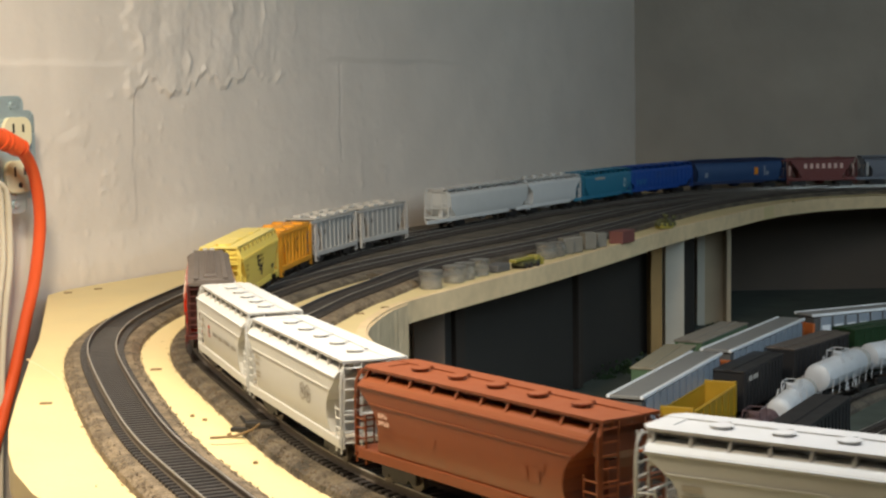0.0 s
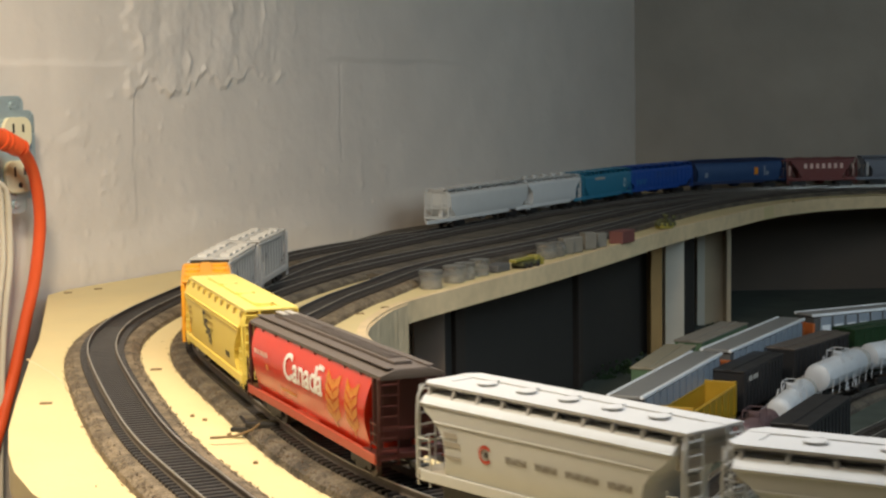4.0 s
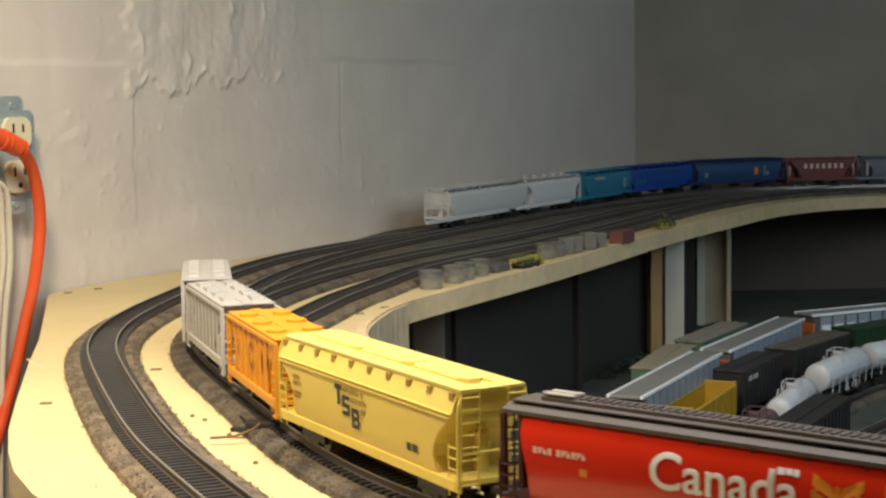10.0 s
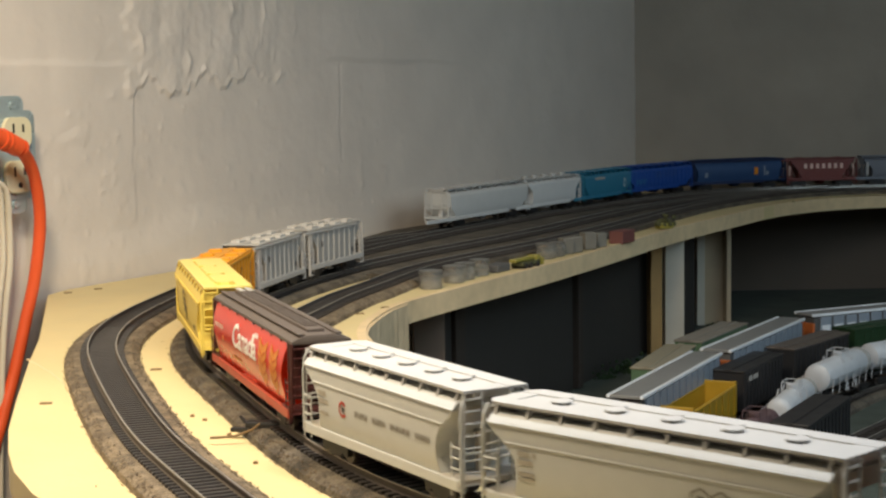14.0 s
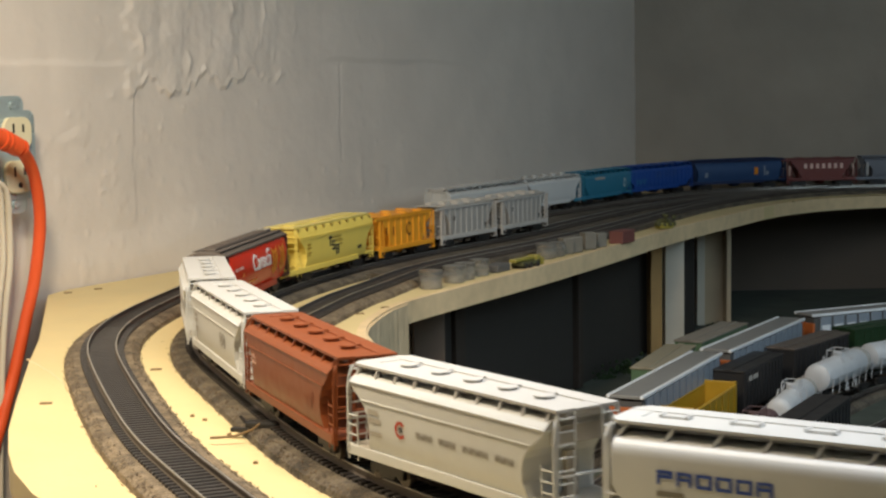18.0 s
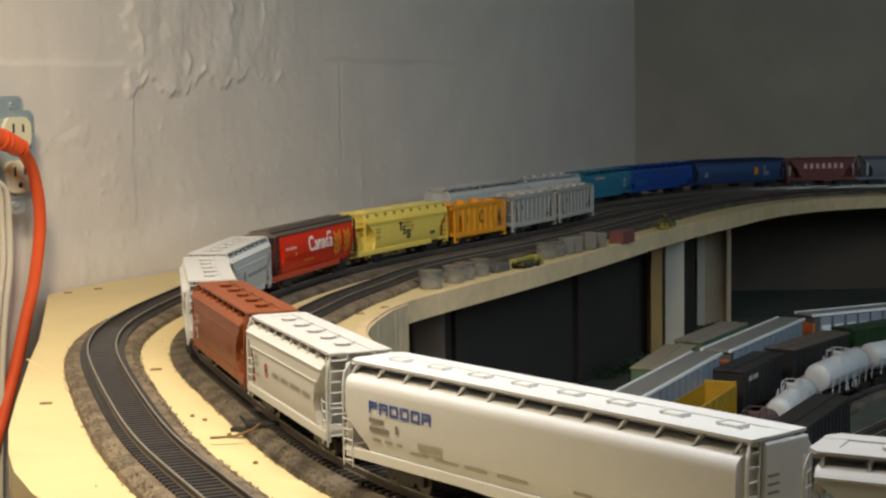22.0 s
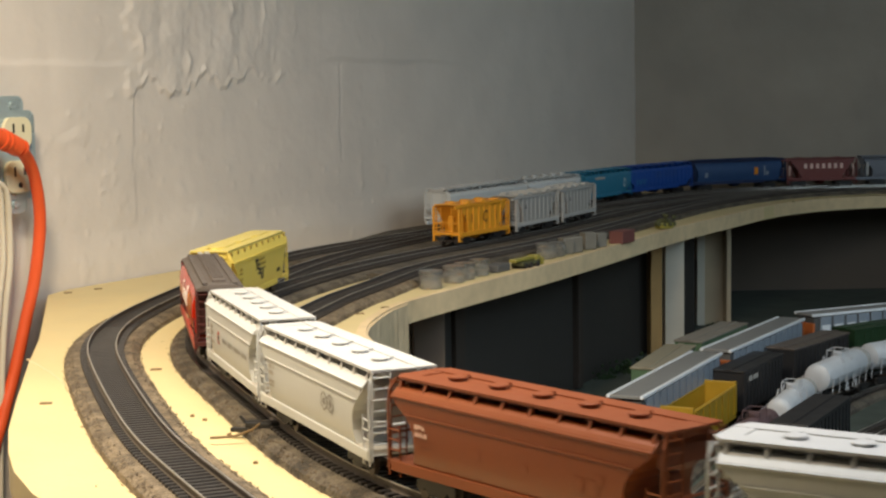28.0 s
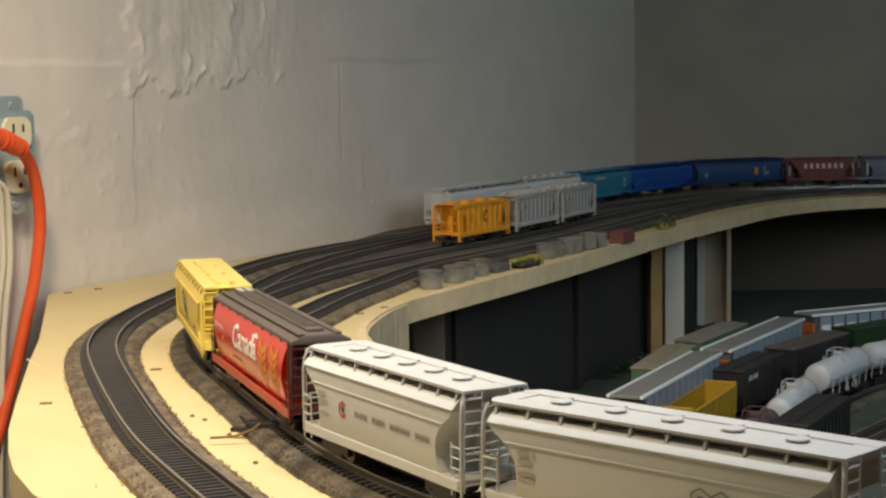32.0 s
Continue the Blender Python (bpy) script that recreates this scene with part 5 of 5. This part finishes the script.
L = 0.232
car, lv = flow_hopper("covered_hopper_car", "pale grey curved covered hopper car standing by the wall", L, 0.030, 0.0505, M_GREY, M_GREYROOF, M_GREY, hatches=8, brackets=11, bays=4, crease=False, curved=True, group=ST)
stand(car, LINE_A, (0.046, 2.114), 0.232)
L = 0.172
car, lv = flow_hopper("covered_hopper_car", "pale grey short covered hopper car standing by the wall", L, 0.030, 0.0495, M_PALECAR, M_GREYROOF, M_GREYEND, bays=3, crease=False, hatch_h=0.0034, group=ST)
stand(car, LINE_A, (0.142, 2.281), L)
car, lv = flow_hopper("covered_hopper_car", "teal blue covered hopper car with white marks", L, 0.031, 0.0505, M_TEAL, M_TEAL, M_TEAL, bays=3, crease=False, curved=True, group=ST)
decal(car, "white_lettering", lv, bars(-0.048, 0.0370, (0.034,), 0.0040, 0.001), M_TANKBAND)
decal(car, "white_mark", lv, ring(0.058, 0.028, 0.0030, 0.0044, 0, 360, 12, 1.6), M_WHITEINK)
stand(car, LINE_A, (0.240, 2.433), L)
L = 0.205
car, lv = flow_hopper("covered_hopper_car", "deep blue covered hopper car standing by the wall", L, 0.031, 0.0505, M_BLUE, M_BLUE, M_NAVYROOF, bays=3, curved=True, crease=False, group=ST)
for y in (-1, 1):
    for i in range(15):
        part("side_rib", bbox(((i - 7) * 0.0125, y * 0.0186, 0.0300), (0.0014, 0.0016, 0.0220), 0.0003), M_BLUE, car)
decal(car, "pale_lettering", lv, bars(-0.080, 0.0215, (0.003,) * 5, 0.0075, 0.004), M_TEAL)
decal(car, "small_lettering", lv, bars(-0.025, 0.0290, (0.002,) * 9, 0.0110, 0.0065), M_NAVY)
stand(car, LINE_A, (0.345, 2.590), L)
L = 0.197
car, lv = grain_car("grain_hopper_car", "navy blue cylindrical grain car with a gold mark", L, 0.031, 0.0515, M_NAVY, M_NAVYROOF, M_NAVYROOF, M_NAVYROOF, group=ST)
decal(car, "gold_mark", lv, [rect(0.030, 0.038, 0.0240, 0.0360)], M_GOLD)
decal(car, "pale_mark", lv, [rect(0.050, 0.053, 0.0220, 0.0380), rect(0.054, 0.060, 0.0225, 0.0290), rect(-0.070, -0.064, 0.0215, 0.0300)], M_RACKPANEL)
stand(car, LINE_A, (0.497, 2.717), L)
L = 0.124
car, lv = rib_hopper("short_hopper_car", "maroon ribbed hopper car with pale lettering", L, 0.034, 0.0490, M_MAROON, M_MAROON, M_MAROON, M_MAROON, group=ST)
decal(car, "pale_lettering", lv, bars(-0.032, 0.0310, (0.0055,) * 7, 0.0085, 0.0050), M_PINKINK, lift=0.0011)
decal(car, "pale_stripe", lv, bars(0.053, 0.0200, (0.002,), 0.0180, 0.001) + bars(-0.058, 0.0200, (0.002,), 0.0160, 0.001), M_PINKINK, lift=0.0011)
stand(car, LINE_A, (0.648, 2.764), L)
L = 0.172
car, lv = flow_hopper("covered_hopper_car", "slate grey covered hopper car standing by the wall", L, 0.031, 0.0505, M_SLATE, M_SLATE, M_SLATE, bays=3, group=ST)
decal(car, "pale_stripe", lv, bars(-0.078, 0.0180, (0.004,), 0.0230, 0.001), M_SILVER)
stand(car, LINE_A, (0.805, 2.765), L)

# cars on the lower deck
def lower(car, line, p, L):
    car.matrix_basis = on_line(line, nearest(line, p), L, RAIL + LOW)


for p, marks in (((0.221, 1.575), False), ((0.357, 1.825), False), ((0.560, 2.041), True)):
    text = "grey auto rack car with white panel marks and brightened roof edge" if marks else "grey auto rack car with slatted blue grey side panels"
    lower(auto_rack(text, 0.268, 0.069, marks), LOW_1, p, 0.268)
lower(box_car("box_car", "dull green boxcar with a tan roof on the lower deck", 0.165, 0.056, M_GREENCAR, M_TANROOF, M_GREENCAR), LOW_0, (0.242, 1.745), 0.165)
lower(box_car("box_car", "grey boxcar with a dusty roof on the lower deck", 0.165, 0.056, M_GREENCAR, M_DUSTROOF, M_GREENCAR), LOW_0, (0.327, 1.915), 0.165)
black_car = box_car("box_car", "black boxcar on the lower deck", 0.130, 0.056, M_BLACKCAR, M_BLACKCAR, M_BLACKCAR)
lower(black_car, LOW_2, (0.326, 1.703), 0.130)
lower(box_car("box_car", "dark boxcar with a brown grey roof on the lower deck", 0.150, 0.056, M_BLACKCAR, M_KROOF, M_BLACKCAR), LOW_2, (0.422, 1.842), 0.150)
green_car = box_car("box_car", "leaf green boxcar with a white mark on the lower deck", 0.165, 0.056, M_LEAFGREEN, M_LEAFGREEN, M_LEAFGREEN)
lower(green_car, LOW_2, (0.545, 1.973), 0.165)
for y in (-1, 1):
    part("white_mark", bbox((-y * 0.030, y * 0.0182, 0.038), (0.020, 0.0006, 0.014), 0.0001), M_WHITEINK, green_car, "white painted mark")
    for dx, ww in ((-0.046, 0.010), (-0.030, 0.014)):
        part("pale_mark", bbox((dx * -y, y * 0.0182, 0.046), (ww, 0.0006, 0.005), 0.0001), M_TANKBAND, black_car, "pale painted mark")
# open yellow car with end bulkheads
yc = tagged(new("bulkhead_flat_car"), "ochre yellow bulkhead car on the lower deck", "train car")
part("floor_frame", bbox((0, 0, 0.015), (0.150, 0.034, 0.006), 0.0006), M_OCHRE, yc)
for x in (-1, 1):
    bk = part("bulkhead", bbox((x * 0.0725, 0, 0.0330), (0.004, 0.034, 0.033), 0.0006), M_OCHRE, yc)
    for y in (-0.0155, 0.0155):
        part("bulkhead_post", bbox((x * 0.0755, y, 0.0330), (0.004, 0.003, 0.033), 0.0005), M_OCHRE, bk)
    add_truck(yc, x * 0.05)
for y in (-1, 1):
    part("side_rail", bbox((0, y * 0.0160, 0.0308), (0.145, 0.002, 0.0265), 0.0004), M_OCHRE, yc)
    part("top_rail", bbox((0, y * 0.0163, 0.0450), (0.145, 0.0034, 0.0022), 0.0005), M_OCHRE, yc)
    for i in range(7):
        part("side_stake", bbox(((i - 3) * 0.022, y * 0.0174, 0.0305), (0.003, 0.002, 0.0275), 0.0004), M_OCHRE, yc)
lower(yc, LOW_2, (0.249, 1.557), 0.150)
lower(tank_car("dark mauve tank car on the lower deck", 0.10, M_TANKDARK, M_TANKDARK, 0.0120, 0.0135), LOW_3, (0.294, 1.503), 0.10)
lower(tank_car("small white tank car with a tan band and railings", 0.145, M_TANK, M_TANKBAND, 0.0128, 0.0150), LOW_3, (0.357, 1.628), 0.145)
lower(tank_car("white tank car with railings on the lower deck", 0.150, M_TANK, M_TANKBAND), LOW_3, (0.440, 1.773), 0.150)
lower(tank_car("white tank car with railings on the lower deck", 0.150, M_TANK, M_TANKBAND), LOW_3, (0.545, 1.891), 0.150)
lower(box_car("open_hopper_car", "plain black hopper car on the lower deck", 0.150, 0.052, M_BLACKCAR, M_BLACKCAR, M_BLACKCAR), LOW_4, (0.338, 1.458), 0.150)

# ---- jars and bits on the deck ----
def jar(x, y, r, h, fill):
    j = tagged(new("small_jar"), "small clear jar with a tin lid on the deck", "jar", "jars on the deck")
    j.location = (x, y, DECK)
    bm = bmesh.new()
    rings = [[bm.verts.new((q * math.cos(k * math.tau / 24), q * math.sin(k * math.tau / 24), z)) for k in range(24)] for q, z in ((r * 0.96, 0.0003), (r, 0.0010), (r, h * 0.82), (r - 0.0007, h * 0.82), (r - 0.0007, 0.0012))]
    for a, b in zip(rings, rings[1:]):
        for k in range(24):
            bm.faces.new((a[k], a[(k + 1) % 24], b[(k + 1) % 24], b[k]))
    bm.faces.new(rings[0][::-1])
    bm.faces.new(rings[-1])
    part("glass", bm, M_GLASSY, j, smooth=40)
    bm = bmesh.new()
    rod(bm, (0, 0, 0.0014), (0, 0, h * fill * 0.55), r * 0.84, 20)
    part("content", bm, M_JARFILL, j, smooth=40)
    bm = bmesh.new()
    rod(bm, (0, 0, h * 0.825), (0, 0, h), r * 1.03, 24)
    part("lid", bm, M_LID, j, smooth=40)


for x, y, r, h, f in ((-0.012, 1.492, 0.0110, 0.0170, 0.78), (0.010, 1.535, 0.0103, 0.0165, 0.76), (0.021, 1.560, 0.0098, 0.0165, 0.78), (0.036, 1.590, 0.0096, 0.0165, 0.76), (0.112, 1.742, 0.0108, 0.0165, 0.78), (0.126, 1.765, 0.0085, 0.0160, 0.76)):
    jar(x, y, r, h, f)
for x, y, s in ((0.137, 1.785, 0.013), (0.148, 1.80, 0.013), (0.166, 1.832, 0.014), (0.182, 1.858, 0.012)):
    ob = part("plastic_box", bbox((0, 0, s * 0.75), (s * 1.1, s, s * 1.4), 0.0012), M_PLASTICBOX)
    ob.matrix_basis = pose(x, y, DECK, 0, 0, 25)
    tagged(ob, "small grey plastic box on the deck", "box", "boxes on the deck")
ob = part("red_box", bbox((0, 0, 0.0075), (0.036, 0.018, 0.015), 0.001), M_REDBOX)
ob.matrix_basis = pose(0.214, 1.912, DECK, 0, 0, 60)
tagged(ob, "dull red toy box lying on the deck", "box")
dk = part("metal_tray", bbox((0, 0, 0.004), (0.030, 0.016, 0.008), 0.0015), M_GREYBLACK)
dk.matrix_basis = pose(0.055, 1.625, DECK, 0, 0, 62)
tagged(dk, "low dark metal tray on the deck", "tray")
yp = tagged(new("yellow_toy_crane"), "yellow plastic toy vehicle on the deck", "toy")
yp.matrix_basis = pose(0.086, 1.660, DECK, 0, 0, 60)
part("chassis", bbox((0, 0, 0.005), (0.040, 0.014, 0.004), 0.0008), M_OLIVE, yp)
part("boom", bbox((-0.006, 0, 0.0092), (0.050, 0.008, 0.0034), 0.0012), M_YPART, yp)
part("cab", bbox((0.018, 0, 0.0078), (0.010, 0.012, 0.0076), 0.0015), M_YPART, yp)
part("hook_block", bbox((0.030, 0, 0.004), (0.006, 0.010, 0.008), 0.001), M_YPART, yp)
for x in (-0.014, -0.004, 0.012):
    bm = bmesh.new()
    rod(bm, (x, -0.0085, 0.003), (x, 0.0085, 0.003), 0.003, 12)
    part("wheel_pair", bm, M_BLACK, yp, smooth=40)
gp_ = tagged(new("green_toy"), "small olive and yellow toy on the deck", "toy")
gp_.matrix_basis = pose(0.288, 2.085, DECK, 0, 0, 30)
part("hull", bbox((0, 0, 0.005), (0.022, 0.014, 0.008), 0.002), M_YPART, gp_)
bm = bmesh.new()
for i in range(26):
    bmesh.ops.create_icosphere(bm, subdivisions=1, radius=random.uniform(0.002, 0.004), matrix=Matrix.Translation((random.gauss(0, 0.008), random.gauss(0, 0.006), 0.006 + abs(random.gauss(0, 0.005)))))
part("foliage", bm, M_OLIVE, gp_)

# ---- wall outlet and cords ----
out = tagged(new("wall_outlet"), "galvanised metal box with an ivory duplex outlet", "outlet")
wm = Matrix(((WALL_D.x, 0, WALL_N.x, 0), (WALL_D.y, 0, WALL_N.y, 0), (0, 1, 0, 0), (0, 0, 0, 1)))
out.matrix_basis = Matrix.Translation(wall_at(-0.066, 0.121, -0.017)) @ wm


def round_plate(w, h, r, z0, z1):
    pts = []
    for cx, cy, a0 in ((w / 2 - r, h / 2 - r, 0), (-w / 2 + r, h / 2 - r, 90), (-w / 2 + r, -h / 2 + r, 180), (w / 2 - r, -h / 2 + r, 270)):
        pts += [(cx + r * math.cos(radians(a0 + k * 15)), cy + r * math.sin(radians(a0 + k * 15))) for k in range(7)]
    return slab(pts, z0, z1)


part("box", round_plate(0.056, 0.078, 0.007, 0.0, 0.034), M_STEEL, out)
part("top_ear", round_plate(0.034, 0.106, 0.008, 0.026, 0.0355), M_STEEL, out)
part("cover", round_plate(0.058, 0.080, 0.008, 0.0345, 0.0368), M_STEEL, out)
for dy in (-0.0195, 0.0195):
    face = part("receptacle", round_plate(0.034, 0.0288, 0.0095, 0.0365, 0.0405), M_IVORY, out, "ivory receptacle face")
    face.location = (0.004, dy, 0)
    for sx, hh in ((-0.0062, 0.0085), (0.0062, 0.0070)):
        part("slot", bbox((sx, 0.0045, 0.0405), (0.0022, hh, 0.0012), 0.0002), M_INK, face)
    bm = bmesh.new()
    rod(bm, (0, -0.0078, 0.0398), (0, -0.0078, 0.0411), 0.0026, 12)
    part("ground_hole", bm, M_INK, face)
for dy in (-0.0445, 0.0445):
    bm = bmesh.new()
    rod(bm, (0.002, dy, 0.0350), (0.002, dy, 0.0372), 0.0036, 12)
    part("screw", bm, M_STEEL, out)


def cable(points, step=0.004):
    p = [Vector(q) for q in points]
    res = []
    for i in range(len(p) - 1):
        a, b, c, d = p[max(i - 1, 0)], p[i], p[i + 1], p[min(i + 2, len(p) - 1)]
        for k in range(10):
            t = k / 10
            res.append(0.5 * ((2 * b) + (c - a) * t + (2 * a - 5 * b + 4 * c - d) * t * t + (3 * b - a - 3 * c + d) * t**3))
    return res + [p[-1]]


cord = tagged(new("extension_cord"), "orange extension cord plugged into the outlet", "cord")
pts = [wall_at(u, z, o) for u, z, o in ((-0.153, 0.150, 0.05), (-0.130, 0.143, 0.05), (-0.114, 0.137, 0.05), (-0.097, 0.131, 0.05), (-0.074, 0.118, 0.044), (-0.055, 0.092, 0.036), (-0.046, 0.056, 0.03), (-0.050, 0.009, 0.025), (-0.059, -0.031, 0.02), (-0.072, -0.077, 0.016), (-0.087, -0.116, 0.014), (-0.106, -0.174, 0.012), (-0.13, -0.35, 0.012))]
part("cable", tube(cable(pts), 0.0056, 14), M_CORD, cord, smooth=60)
bm = tube([wall_at(-0.140, 0.146, 0.05), wall_at(-0.125, 0.1415, 0.05), wall_at(-0.108, 0.1355, 0.05), wall_at(-0.092, 0.129, 0.05)], 0.0085, 14)
plug = part("plug", bm, M_CORD, cord, smooth=50)
for i in range(5):
    p, q = wall_at(-0.113 + i * 0.006, 0.1372 - i * 0.0022, 0.05), wall_at(-0.1105 + i * 0.006, 0.1363 - i * 0.0022, 0.05)
    bm = bmesh.new()
    rod(bm, p, q, 0.0096 - i * 0.0004, 14)
    part("strain_ring", bm, M_CORD, plug)
wc = tagged(new("white_cord"), "flat white lamp cord hanging from the outlet", "cord")
pts = [wall_at(u, z, o) for u, z, o in ((-0.103, 0.099, 0.03), (-0.095, 0.097, 0.03), (-0.085, 0.087, 0.028), (-0.077, 0.058, 0.022), (-0.074, 0.022, 0.018), (-0.077, -0.014, 0.014), (-0.081, -0.055, 0.012), (-0.086, -0.106, 0.012), (-0.092, -0.188, 0.012), (-0.095, -0.35, 0.012))]
part("cable", tube(cable(pts), 0.0030, 10), M_WCORD, wc, smooth=60)
pts = [p + Vector((WALL_D.x * -0.0085, WALL_D.y * -0.0085, 0.001)) for p in pts]
part("cable", tube(cable(pts), 0.0026, 10), M_WCORD, wc, smooth=60)


# ---- what moves ----
RUN = [(0, .9707), (.5, .9315), (1, .8882), (1.5, .8432), (2, .7960), (2.5, .7470), (3, .6960), (3.5, .6430), (5.5, .4437), (6, .3980), (6.5, .3567), (7, .3195), (7.5, .2855), (7.8, .2770), (8, .2763), (9.2, .2763), (9.5, .2800), (10, .3145), (10.5, .3550),
       (11, .3992), (11.5, .4480), (12, .4980), (12.5, .5496), (13, .6005), (13.5, .6510), (14, .7040), (16.5, .9800), (17, 1.0440), (17.5, 1.0985), (18, 1.1510), (18.5, 1.2010), (19, 1.2430), (19.5, 1.2832), (20, 1.3120), (20.4, 1.3182), (23.5, 1.3182), (24, 1.3032),
       (24.5, 1.2695), (25, 1.2292), (25.5, 1.1845), (27.5, .9950), (28, .9418), (28.5, .8850), (29, .8303), (29.5, .7823), (30, .7415), (30.5, .7133), (31, .7040), (32, .7040)]
SPLIT = 23.4  # the last three cars stay behind from here on


def run_at(t):
    """How far the train has gone along its line, without overshoot between the marks."""
    x, y = [r[0] for r in RUN], [r[1] for r in RUN]
    i = min(max(int(np.searchsorted(x, t)) - 1, 0), len(x) - 2)
    d = [(y[k + 1] - y[k]) / (x[k + 1] - x[k]) for k in range(len(x) - 1)]

    def slope(k):
        if k == 0 or k == len(x) - 1:
            return d[0] if k == 0 else d[-1]
        return 0.0 if d[k - 1] * d[k] <= 0 else 2 * d[k - 1] * d[k] / (d[k - 1] + d[k])

    h = x[i + 1] - x[i]
    q = (t - x[i]) / h
    return (2 * q**3 - 3 * q**2 + 1) * y[i] + (q**3 - 2 * q**2 + q) * h * slope(i) + (-2 * q**3 + 3 * q**2) * y[i + 1] + (q**3 - q**2) * h * slope(i + 1)


def motions():
    times = [round(0.2 * k, 3) for k in range(161)]
    for car, off, L in TRAIN:
        rows = []
        for t in times:
            tt, roll = t, 0.0
            if off > 0.45:  # uncoupled, they roll on a little way
                q = min(max((t - SPLIT) / 1.4, 0.0), 1.0)
                tt, roll = min(t, SPLIT), 0.010 * q * q * (3 - 2 * q)
            line, zero = (LINE_D, D_ZERO) if t < 8.6 else (LINE_B, B_ZERO)  # the points are thrown while it stands
            rows.append((t, on_line(line, zero + run_at(tt) + off + roll, L, RAIL)))
        walk(car, rows)


motions()
